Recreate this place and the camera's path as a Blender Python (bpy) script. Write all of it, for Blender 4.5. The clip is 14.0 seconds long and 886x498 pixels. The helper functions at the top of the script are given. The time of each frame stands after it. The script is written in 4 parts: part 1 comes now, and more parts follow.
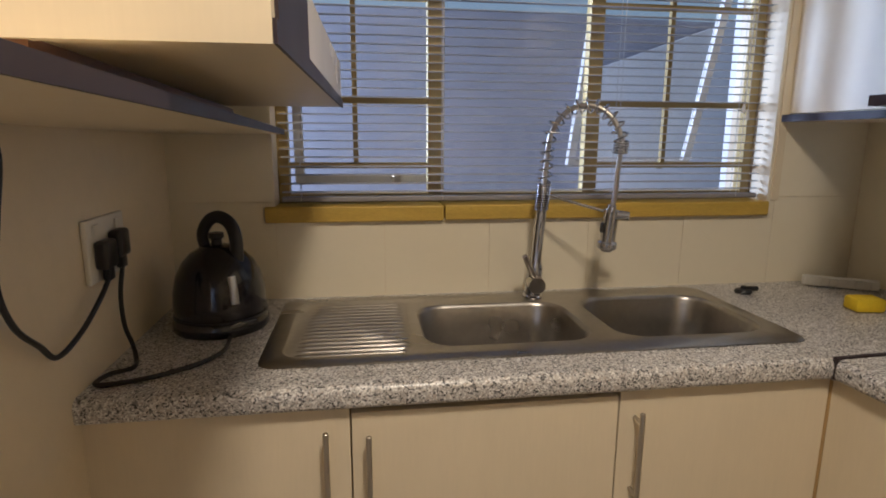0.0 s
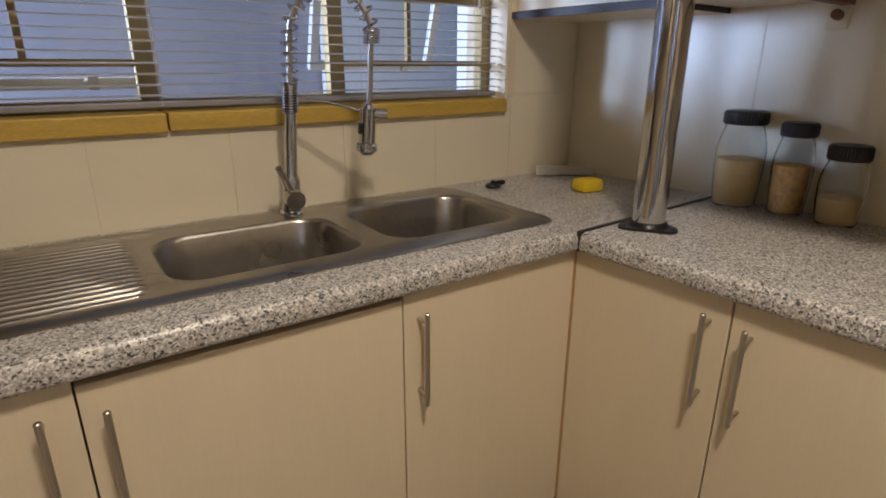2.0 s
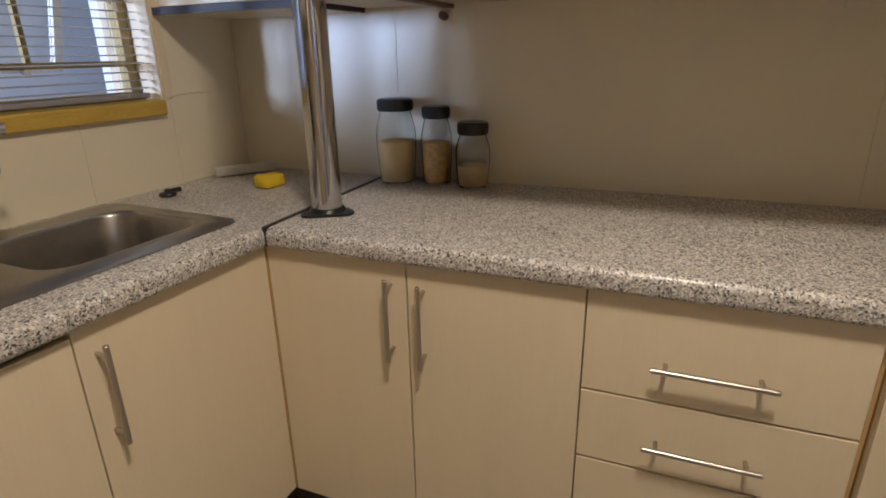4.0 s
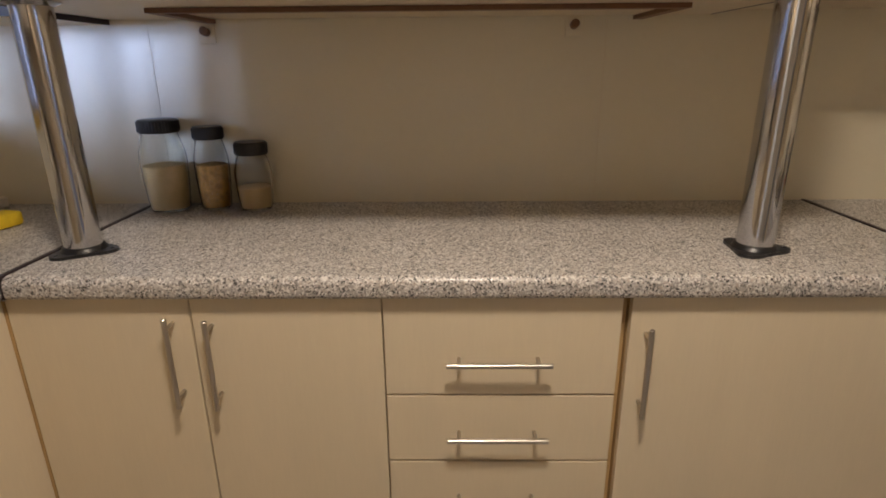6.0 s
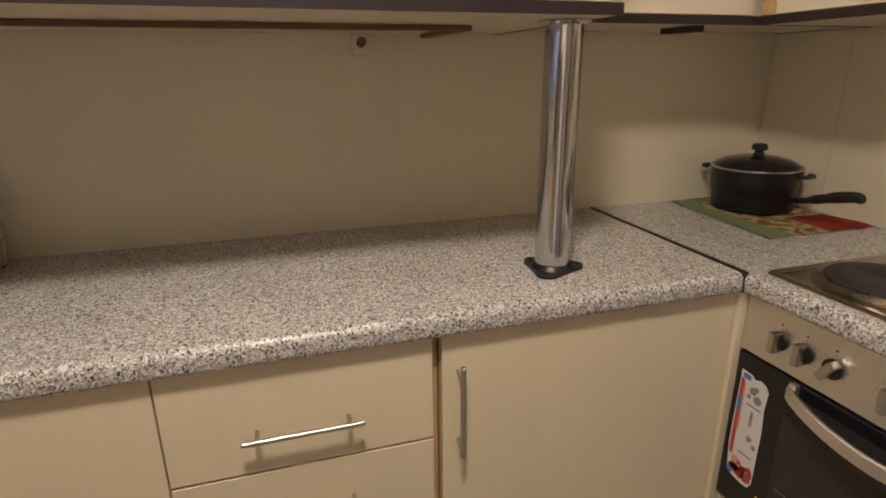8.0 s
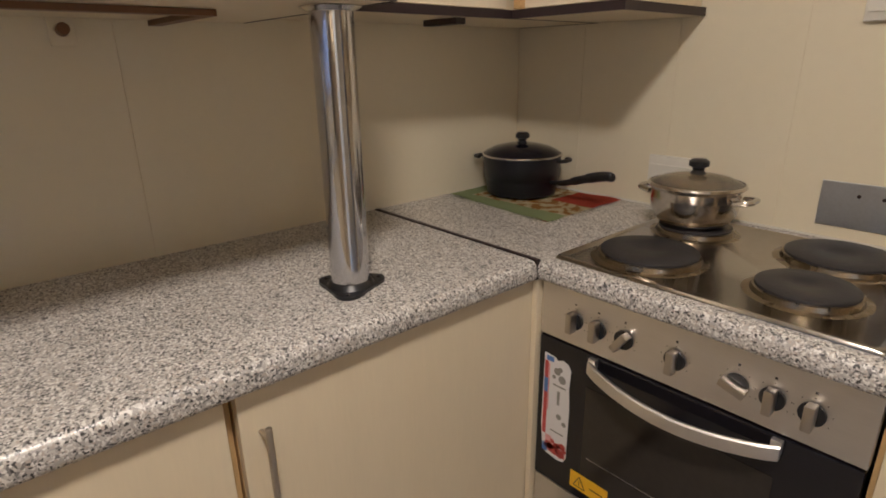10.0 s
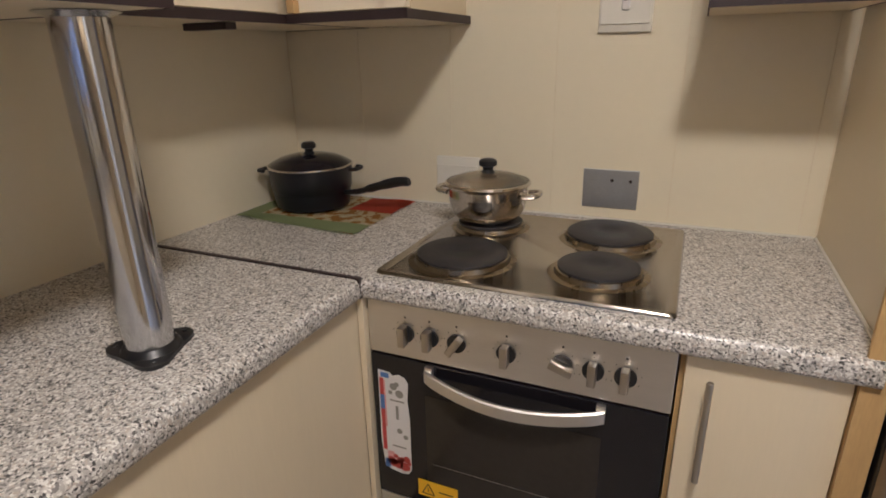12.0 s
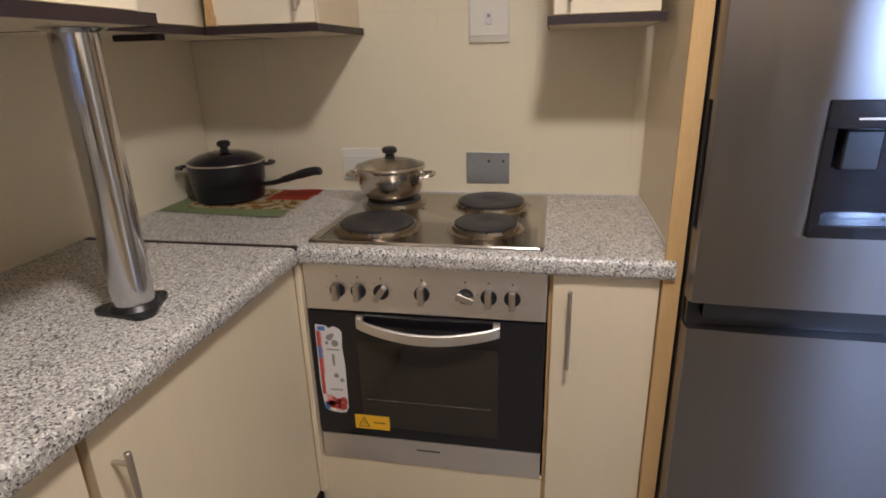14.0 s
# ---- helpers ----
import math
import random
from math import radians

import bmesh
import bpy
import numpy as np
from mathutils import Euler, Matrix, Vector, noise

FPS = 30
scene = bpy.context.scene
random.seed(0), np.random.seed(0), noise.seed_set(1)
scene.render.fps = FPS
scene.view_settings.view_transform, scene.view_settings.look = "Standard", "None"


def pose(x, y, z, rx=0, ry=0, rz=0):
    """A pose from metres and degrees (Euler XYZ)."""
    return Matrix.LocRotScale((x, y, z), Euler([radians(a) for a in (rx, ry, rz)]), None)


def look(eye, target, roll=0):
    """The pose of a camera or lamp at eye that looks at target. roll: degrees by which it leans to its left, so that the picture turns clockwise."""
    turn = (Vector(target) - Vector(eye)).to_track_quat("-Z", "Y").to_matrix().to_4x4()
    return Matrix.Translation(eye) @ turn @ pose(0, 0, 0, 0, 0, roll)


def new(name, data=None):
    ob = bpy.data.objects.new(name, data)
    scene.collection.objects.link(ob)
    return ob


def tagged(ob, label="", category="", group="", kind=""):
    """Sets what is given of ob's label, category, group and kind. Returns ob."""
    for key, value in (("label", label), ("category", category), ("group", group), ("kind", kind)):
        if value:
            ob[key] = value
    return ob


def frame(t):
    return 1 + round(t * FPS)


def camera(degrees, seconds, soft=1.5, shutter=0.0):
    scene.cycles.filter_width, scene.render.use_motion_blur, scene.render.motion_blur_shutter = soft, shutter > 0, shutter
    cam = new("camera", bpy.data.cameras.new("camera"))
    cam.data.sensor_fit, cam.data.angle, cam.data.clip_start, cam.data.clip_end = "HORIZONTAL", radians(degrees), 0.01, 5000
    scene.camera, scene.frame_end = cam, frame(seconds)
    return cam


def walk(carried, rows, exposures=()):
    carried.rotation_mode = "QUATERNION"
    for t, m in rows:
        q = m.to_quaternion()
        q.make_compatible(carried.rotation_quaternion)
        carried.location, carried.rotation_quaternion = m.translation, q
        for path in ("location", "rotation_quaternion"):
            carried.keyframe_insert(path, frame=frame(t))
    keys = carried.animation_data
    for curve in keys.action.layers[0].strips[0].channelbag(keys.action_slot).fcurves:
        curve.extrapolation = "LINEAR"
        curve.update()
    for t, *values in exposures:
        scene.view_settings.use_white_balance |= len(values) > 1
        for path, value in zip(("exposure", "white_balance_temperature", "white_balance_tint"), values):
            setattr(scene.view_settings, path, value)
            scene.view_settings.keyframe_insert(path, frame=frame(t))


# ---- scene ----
cam = camera(77.2, 14.0, soft=1.8)
PATH = [
    (0, (0.109, -0.129, 1.324), (0.484, 1.796, 0.934), 0.3),
    (0.5, (0.101, -0.116, 1.288), (0.658, 1.751, 0.836), 0.2),
    (1, (0.125, -0.075, 1.26), (0.851, 1.713, 0.733), 0.0),
    (1.5, (0.142, -0.032, 1.248), (1.07, 1.638, 0.656), -0.2),
    (2, (0.125, -0.006, 1.254), (1.277, 1.499, 0.616), 0.2),
    (2.5, (0.135, -0.007, 1.255), (1.49, 1.313, 0.604), -0.2),
    (3, (0.133, -0.028, 1.253), (1.663, 1.08, 0.598), -0.6),
    (3.5, (0.13, -0.054, 1.257), (1.781, 0.857, 0.592), -0.8),
    (4, (0.125, -0.084, 1.265), (1.868, 0.634, 0.596), -1.1),
    (4.2, (0.126, -0.086, 1.265), (1.894, 0.568, 0.596), -1.1),
    (6.3, (0.12, -0.116, 1.273), (2.018, -0.166, 0.644), -0.7),
    (6.5, (0.142, -0.136, 1.277), (2.037, -0.229, 0.644), -0.9),
    (7, (0.192, -0.183, 1.3), (2.071, -0.395, 0.647), -1.1),
    (7.2, (0.199, -0.185, 1.31), (2.065, -0.477, 0.652), -0.9),
    (9.3, (0.335, -0.2, 1.301), (1.958, -1.193, 0.684), -0.8),
    (9.5, (0.355, -0.197, 1.314), (1.91, -1.277, 0.67), -0.7),
    (10, (0.373, -0.227, 1.303), (1.803, -1.469, 0.66), -0.9),
    (10.5, (0.418, -0.269, 1.313), (1.712, -1.642, 0.65), -0.6),
    (11, (0.449, -0.279, 1.323), (1.6, -1.771, 0.651), -0.9),
    (11.5, (0.466, -0.261, 1.327), (1.448, -1.869, 0.657), -1.2),
    (12, (0.491, -0.221, 1.331), (1.264, -1.939, 0.661), -1.2),
    (12.5, (0.507, -0.158, 1.331), (1.122, -1.94, 0.66), -1.4),
    (13, (0.515, -0.085, 1.32), (1.011, -1.903, 0.651), -1.4),
    (13.5, (0.497, -0.015, 1.321), (0.905, -1.856, 0.655), -1.5),
    (14, (0.469, 0.085, 1.332), (0.842, -1.767, 0.673), -1.6),
]
walk(cam, [(t, look(eye, target, roll)) for t, eye, target, roll in PATH],
     [(0, -0.08, 6200, 12), (3, -0.08, 6300, 12), (6.5, 0.03, 6400, 15), (9.5, 0.13, 5950, 14), (14, 0.2, 5550, 14)])

# ---- world, light ----
world = bpy.data.worlds.new("world")
scene.world = world
world.use_nodes = True
wn = world.node_tree
sky = wn.nodes.new("ShaderNodeTexSky")
sky.sky_type = "NISHITA"
sky.sun_disc = False
sky.sun_elevation, sky.sun_rotation = radians(44), radians(-58)
wn.links.new(sky.outputs[0], wn.nodes["Background"].inputs[0])
wn.nodes["Background"].inputs[1].default_value = 0.082

sun_data = bpy.data.lights.new("sun", "SUN")
sun_data.energy, sun_data.angle, sun_data.color = 0.5, radians(15), (1.0, 0.95, 0.9)
sun = new("sun", sun_data)
sun.matrix_world = look((-8, 5, 9), (0, 0, 0))

bulb_data = bpy.data.lights.new("ceiling_bulb", "AREA")
bulb_data.shape, bulb_data.size = "DISK", 0.24
bulb_data.energy, bulb_data.color = 24, (1.0, 0.86, 0.68)
bulb = new("ceiling_bulb", bulb_data)
bulb.matrix_world = look((0.34, -0.18, 2.36), (0.34, -0.1801, 0))

alley_data = bpy.data.lights.new("alley_light", "AREA")
alley_data.shape, alley_data.size, alley_data.size_y = "RECTANGLE", 0.35, 0.7
alley_data.energy, alley_data.color = 185, (0.50, 0.66, 1.0)
alley = new("alley_light", alley_data)
alley.matrix_world = look((-2.0, 2.74, 1.6), (1.67, 0.75, 1.15))

# Cool fill added in an unseen doorway, suggested by the fridge's blue reflection.
door_data = bpy.data.lights.new("doorway_fill", "AREA")
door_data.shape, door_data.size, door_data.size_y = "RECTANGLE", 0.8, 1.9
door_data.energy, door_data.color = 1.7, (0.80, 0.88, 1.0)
door_lamp = new("doorway_fill", door_data)
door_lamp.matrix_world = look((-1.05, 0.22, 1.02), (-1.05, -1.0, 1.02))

# ---- materials ----


def material(name, color, rough=0.5, metal=0.0, vary=0.08, scale=6.0, bump=0.0, bump_scale=60.0, stretch=(1, 1, 1), coat=0.0, rough_vary=0.08):
    """A surface with a broad and a fine variation of colour, gloss and relief."""
    m = bpy.data.materials.new(name)
    m.use_nodes = True
    nt = m.node_tree
    b = nt.nodes["Principled BSDF"]
    b.inputs["Roughness"].default_value, b.inputs["Metallic"].default_value = rough, metal
    b.inputs["Coat Weight"].default_value = coat
    tc = nt.nodes.new("ShaderNodeTexCoord")
    mp = nt.nodes.new("ShaderNodeMapping")
    mp.inputs["Scale"].default_value = stretch
    nt.links.new(tc.outputs["Object"], mp.inputs["Vector"])
    n1 = nt.nodes.new("ShaderNodeTexNoise")
    n1.inputs["Scale"].default_value, n1.inputs["Detail"].default_value = scale, 3
    n2 = nt.nodes.new("ShaderNodeTexNoise")
    n2.inputs["Scale"].default_value, n2.inputs["Detail"].default_value = scale * 12, 4
    for n in (n1, n2):
        nt.links.new(mp.outputs[0], n.inputs["Vector"])
    add = nt.nodes.new("ShaderNodeMath")
    add.operation = "ADD"
    nt.links.new(n1.outputs[0], add.inputs[0])
    nt.links.new(n2.outputs[0], add.inputs[1])
    rng = nt.nodes.new("ShaderNodeMapRange")
    rng.inputs["From Min"].default_value, rng.inputs["From Max"].default_value = 0.4, 1.6
    rng.inputs["To Min"].default_value, rng.inputs["To Max"].default_value = 1 - vary, 1 + vary
    nt.links.new(add.outputs[0], rng.inputs["Value"])
    mul = nt.nodes.new("ShaderNodeVectorMath")
    mul.operation = "SCALE"
    mul.inputs[0].default_value = color
    nt.links.new(rng.outputs[0], mul.inputs["Scale"])
    nt.links.new(mul.outputs[0], b.inputs["Base Color"])
    rr = nt.nodes.new("ShaderNodeMapRange")
    rr.inputs["To Min"].default_value, rr.inputs["To Max"].default_value = max(rough - rough_vary, 0.02), min(rough + rough_vary, 1)
    rr.inputs["From Min"].default_value, rr.inputs["From Max"].default_value = 0.1, 0.9
    nt.links.new(n1.outputs[0], rr.inputs["Value"])
    nt.links.new(rr.outputs[0], b.inputs["Roughness"])
    if bump:
        n3 = nt.nodes.new("ShaderNodeTexNoise")
        n3.inputs["Scale"].default_value, n3.inputs["Detail"].default_value = bump_scale, 3
        nt.links.new(mp.outputs[0], n3.inputs["Vector"])
        bp = nt.nodes.new("ShaderNodeBump")
        bp.inputs["Strength"].default_value, bp.inputs["Distance"].default_value = bump, 0.002
        nt.links.new(n3.outputs[0], bp.inputs["Height"])
        nt.links.new(bp.outputs[0], b.inputs["Normal"])
    return m


def granite_material():
    m = bpy.data.materials.new("speckled_laminate")
    m.use_nodes = True
    nt = m.node_tree
    b = nt.nodes["Principled BSDF"]
    b.inputs["Roughness"].default_value = 0.33
    tc = nt.nodes.new("ShaderNodeTexCoord")
    warp = nt.nodes.new("ShaderNodeTexNoise")
    warp.inputs["Scale"].default_value = 90
    nt.links.new(tc.outputs["Object"], warp.inputs["Vector"])
    mixv = nt.nodes.new("ShaderNodeVectorMath")
    mixv.operation = "MULTIPLY_ADD"
    mixv.inputs[1].default_value = (0.008, 0.008, 0.008)
    nt.links.new(warp.outputs["Color"], mixv.inputs[0])
    nt.links.new(tc.outputs["Object"], mixv.inputs[2])
    vor = nt.nodes.new("ShaderNodeTexVoronoi")
    vor.inputs["Scale"].default_value = 330
    nt.links.new(mixv.outputs[0], vor.inputs["Vector"])
    sep = nt.nodes.new("ShaderNodeSeparateColor")
    nt.links.new(vor.outputs["Color"], sep.inputs[0])
    ramp = nt.nodes.new("ShaderNodeValToRGB")
    cr = ramp.color_ramp
    cr.interpolation = "CONSTANT"
    stops = [(0.0, (0.055, 0.052, 0.052)), (0.11, (0.21, 0.20, 0.195)), (0.24, (0.43, 0.405, 0.385)), (0.50, (0.56, 0.535, 0.505)), (0.70, (0.76, 0.74, 0.71)), (0.91, (0.48, 0.42, 0.37))]
    cr.elements[0].position, cr.elements[0].color = stops[0][0], (*stops[0][1], 1)
    cr.elements[1].position, cr.elements[1].color = stops[1][0], (*stops[1][1], 1)
    for p, c in stops[2:]:
        cr.elements.new(p).color = (*c, 1)
    nt.links.new(sep.outputs[0], ramp.inputs[0])
    big = nt.nodes.new("ShaderNodeTexNoise")
    big.inputs["Scale"].default_value = 5
    nt.links.new(tc.outputs["Object"], big.inputs["Vector"])
    rng = nt.nodes.new("ShaderNodeMapRange")
    rng.inputs["To Min"].default_value, rng.inputs["To Max"].default_value = 0.9, 1.1
    nt.links.new(big.outputs[0], rng.inputs["Value"])
    sc = nt.nodes.new("ShaderNodeVectorMath")
    sc.operation = "SCALE"
    nt.links.new(ramp.outputs[0], sc.inputs[0])
    nt.links.new(rng.outputs[0], sc.inputs["Scale"])
    nt.links.new(sc.outputs[0], b.inputs["Base Color"])
    return m


def glass_material(name, color=(1, 1, 1), rough=0.0):
    m = bpy.data.materials.new(name)
    m.use_nodes = True
    b = m.node_tree.nodes["Principled BSDF"]
    b.inputs["Base Color"].default_value = (*color, 1)
    b.inputs["Transmission Weight"].default_value = 1
    b.inputs["Roughness"].default_value = rough
    b.inputs["IOR"].default_value = 1.45
    return m


def towel_material():
    """Cotton cloth: green hem, straw middle with brown blots, red corner."""
    m = bpy.data.materials.new("printed_cloth")
    m.use_nodes = True
    nt = m.node_tree
    b = nt.nodes["Principled BSDF"]
    b.inputs["Roughness"].default_value = 0.9
    tc = nt.nodes.new("ShaderNodeTexCoord")
    sep = nt.nodes.new("ShaderNodeSeparateXYZ")
    nt.links.new(tc.outputs["Generated"], sep.inputs[0])

    def step(src, edge, above=True):
        n = nt.nodes.new("ShaderNodeMath")
        n.operation = "GREATER_THAN" if above else "LESS_THAN"
        nt.links.new(src, n.inputs[0])
        n.inputs[1].default_value = edge
        return n.outputs[0]

    def both(a, c, op="MULTIPLY"):
        n = nt.nodes.new("ShaderNodeMath")
        n.operation = op
        nt.links.new(a, n.inputs[0])
        nt.links.new(c, n.inputs[1])
        return n.outputs[0]

    def over(base, color, mask):
        n = nt.nodes.new("ShaderNodeMix")
        n.data_type = "RGBA"
        nt.links.new(mask, n.inputs["Factor"])
        if isinstance(base, tuple):
            n.inputs["A"].default_value = base
        else:
            nt.links.new(base, n.inputs["A"])
        n.inputs["B"].default_value = color
        return n.outputs["Result"]

    nz = nt.nodes.new("ShaderNodeTexNoise")
    nz.inputs["Scale"].default_value, nz.inputs["Detail"].default_value = 26, 3
    nt.links.new(tc.outputs["Object"], nz.inputs["Vector"])
    x, y = sep.outputs[0], sep.outputs[1]
    c = over((0.66, 0.56, 0.33, 1), (0.42, 0.20, 0.05, 1), step(nz.outputs[0], 0.52))
    c = over(c, (0.72, 0.66, 0.48, 1), step(nz.outputs[0], 0.40, False))
    c = over(c, (0.55, 0.07, 0.035, 1), both(step(x, 0.34, False), step(y, 0.42, False)))
    c = over(c, (0.36, 0.43, 0.22, 1), step(y, 0.76))
    c = over(c, (0.36, 0.43, 0.22, 1), step(x, 0.86))
    c = over(c, (0.45, 0.07, 0.03, 1), step(y, 0.985))
    nt.links.new(c, b.inputs["Base Color"])
    wv = nt.nodes.new("ShaderNodeTexNoise")
    wv.inputs["Scale"].default_value = 700
    nt.links.new(tc.outputs["Object"], wv.inputs["Vector"])
    bp = nt.nodes.new("ShaderNodeBump")
    bp.inputs["Strength"].default_value, bp.inputs["Distance"].default_value = 0.5, 0.001
    nt.links.new(wv.outputs[0], bp.inputs["Height"])
    nt.links.new(bp.outputs[0], b.inputs["Normal"])
    return m


CREAM = material("cream_melamine", (0.72, 0.615, 0.445), 0.42, vary=0.04, scale=3, stretch=(6, 6, 0.6))
CREAM_GLOSS = material("cream_gloss_door", (0.78, 0.70, 0.56), 0.25, vary=0.03, scale=3)
WOOD_RAW = material("raw_board_edge", (0.55, 0.36, 0.16), 0.55, vary=0.15, scale=4, stretch=(8, 8, 1))
BROWN_EDGE = material("dark_edge_band", (0.028, 0.016, 0.018), 0.5, vary=0.2)
BROWN_WOOD = material("brown_batten", (0.16, 0.075, 0.035), 0.5, vary=0.2)
TILE = material("cream_wall_tile", (0.755, 0.68, 0.52), 0.30, vary=0.025, scale=4, bump=0.08, bump_scale=18, rough_vary=0.02)
GROUT = material("grout", (0.50, 0.38, 0.20), 0.9, vary=0.2, scale=12, bump=0.3)
PLASTER = material("painted_plaster", (0.74, 0.63, 0.46), 0.6, vary=0.05, scale=3, bump=0.3, bump_scale=90)
CEILING = material("ceiling_paint", (0.8, 0.77, 0.7), 0.8, vary=0.03)
SILL = material("yellow_sill_wood", (0.50, 0.33, 0.06), 0.5, vary=0.3, scale=7, stretch=(1, 6, 6), bump=0.4)
FRAME = material("tan_window_paint", (0.42, 0.30, 0.115), 0.5, vary=0.1)
PALE_FRAME = material("pale_window_paint", (0.58, 0.56, 0.55), 0.5, vary=0.06)
SLAT = material("blind_slat_grey", (0.40, 0.40, 0.44), 0.4, vary=0.04)
RAIL = material("blind_rail_grey", (0.26, 0.25, 0.27), 0.45, vary=0.08)
STEEL = material("brushed_steel", (0.74, 0.71, 0.68), 0.40, 1.0, vary=0.06, scale=3, stretch=(1, 14, 14), bump=0.06, bump_scale=200)
STEEL_SINK = material("sink_steel", (0.40, 0.38, 0.355), 0.30, 1.0, vary=0.16, scale=5, bump=0.05, bump_scale=150)
STEEL_HOB = material("hob_steel", (0.46, 0.43, 0.40), 0.20, 1.0, vary=0.12, scale=6, bump=0.04, bump_scale=120)
STEEL_POT = material("polished_steel", (0.62, 0.58, 0.53), 0.14, 1.0, vary=0.05)
FRIDGE_STEEL = material("dark_fridge_steel", (0.25, 0.235, 0.23), 0.34, 1.0, vary=0.05, scale=3, stretch=(14, 14, 1), bump=0.015, bump_scale=180)
CHROME = material("chrome", (0.60, 0.60, 0.62), 0.13, 1.0, vary=0.05, scale=8, stretch=(6, 6, 0.3), rough_vary=0.05)
NICKEL = material("satin_nickel", (0.52, 0.48, 0.43), 0.32, 1.0, vary=0.05)
BLACK = material("black_plastic", (0.014, 0.014, 0.016), 0.35, vary=0.2)
BLACK_GLOSS = material("black_enamel", (0.009, 0.009, 0.016), 0.16, vary=0.2, coat=0.3)
BLACK_MATT = material("nonstick_black", (0.006, 0.0065, 0.011), 0.34, vary=0.2)
IRON = material("cast_iron_plate", (0.026, 0.024, 0.026), 0.5, vary=0.25, scale=20, bump=0.5, bump_scale=220)
BURNT = material("burnt_ring", (0.30, 0.25, 0.18), 0.28, 1.0, vary=0.5, scale=25)
OVEN_GLASS = material("dark_oven_glass", (0.010, 0.009, 0.012), 0.12, vary=0.2)
OVEN_PANE = material("smoked_oven_pane", (0.028, 0.023, 0.019), 0.10, vary=0.2)
WHITE_PLASTIC = material("white_plastic", (0.72, 0.69, 0.62), 0.35, vary=0.03)
SPONGE = material("yellow_sponge", (0.75, 0.52, 0.02), 0.9, vary=0.2, scale=40, bump=0.9, bump_scale=180)
ALU = material("bare_aluminium", (0.52, 0.54, 0.57), 0.38, 0.9, vary=0.12, scale=15)
RICE = material("grain_pale", (0.80, 0.58, 0.28), 0.8, vary=0.2, scale=40, bump=0.8, bump_scale=350)
PASTA = material("pasta_amber", (0.62, 0.33, 0.08), 0.6, vary=0.9, scale=70, bump=0.5, bump_scale=100)
STICKER = material("sticker_paper", (0.68, 0.66, 0.66), 0.4, vary=0.05)
STICKER_RED = material("sticker_red", (0.45, 0.06, 0.05), 0.4, vary=0.4, scale=40)
STICKER_PINK = material("sticker_pink", (0.62, 0.30, 0.30), 0.4, vary=0.5, scale=60)
STICKER_GREY = material("sticker_print", (0.25, 0.24, 0.22), 0.5, vary=0.2)
STICKER_BLUE = material("sticker_blue", (0.08, 0.18, 0.45), 0.4, vary=0.2)
YELLOW_LABEL = material("yellow_label", (0.80, 0.45, 0.01), 0.4, vary=0.03)
FLOOR = material("grey_floor_tile", (0.31, 0.29, 0.27), 0.4, vary=0.1, scale=5, bump=0.1)
PLINTH = material("brown_plinth", (0.09, 0.06, 0.045), 0.5, vary=0.2)
OUT_WALL = material("outside_plaster", (0.33, 0.32, 0.36), 0.9, vary=0.08, scale=2, bump=0.4)
OUT_WHITE = material("outside_white_wall", (0.80, 0.80, 0.84), 0.9, vary=0.06, scale=2, bump=0.4)
GROUND = material("outside_paving", (0.3, 0.29, 0.28), 0.9, vary=0.15, scale=3)
STONE = granite_material()
TOWEL = towel_material()
GLASS = glass_material("clear_glass", (0.97, 0.98, 0.97))
LID_GLASS = glass_material("smoked_lid_glass", (0.62, 0.58, 0.52))
LAMP_GLOW = bpy.data.materials.new("lamp_glow")
LAMP_GLOW.use_nodes = True
LAMP_GLOW.node_tree.nodes["Principled BSDF"].inputs["Emission Color"].default_value = (1.0, 0.78, 0.5, 1)
LAMP_GLOW.node_tree.nodes["Principled BSDF"].inputs["Emission Strength"].default_value = 6

# ---- mesh tools (world coordinates; a part is shifted to its thing's origin) ----
ORIGIN = {}


def thing(name, at, label="", category="", group="", kind=""):
    ob = new(name)
    ob.empty_display_size = 0.05
    ob.location = at
    ORIGIN[ob] = Vector(at)
    return tagged(ob, label, category, group, kind)


def part(name, bm, mat, parent=None, smooth=False, label="", kind=""):
    root = ORIGIN[parent] if parent else Vector((0, 0, 0))
    if parent:
        bmesh.ops.translate(bm, vec=-root, verts=bm.verts)
    bmesh.ops.recalc_face_normals(bm, faces=bm.faces)
    me = bpy.data.meshes.new(name)
    bm.to_mesh(me)
    bm.free()
    me.materials.append(mat)
    if smooth:
        me.polygons.foreach_set("use_smooth", [True] * len(me.polygons))
        me.set_sharp_from_angle(angle=radians(40))
    ob = new(name, me)
    if parent:
        ob.parent = parent
    ORIGIN[ob] = root
    return tagged(ob, label, kind=kind)


def solid(name, bm, mat, smooth=False, label="", category="", group="", kind=""):
    """A thing of one mesh, with its origin at the foot of its middle."""
    xs, ys, zs = zip(*[v.co for v in bm.verts])
    at = Vector(((min(xs) + max(xs)) / 2, (min(ys) + max(ys)) / 2, min(zs)))
    bmesh.ops.translate(bm, vec=-at, verts=bm.verts)
    ob = part(name, bm, mat, None, smooth)
    ob.location = at
    ORIGIN[ob] = at
    return tagged(ob, label, category, group, kind)


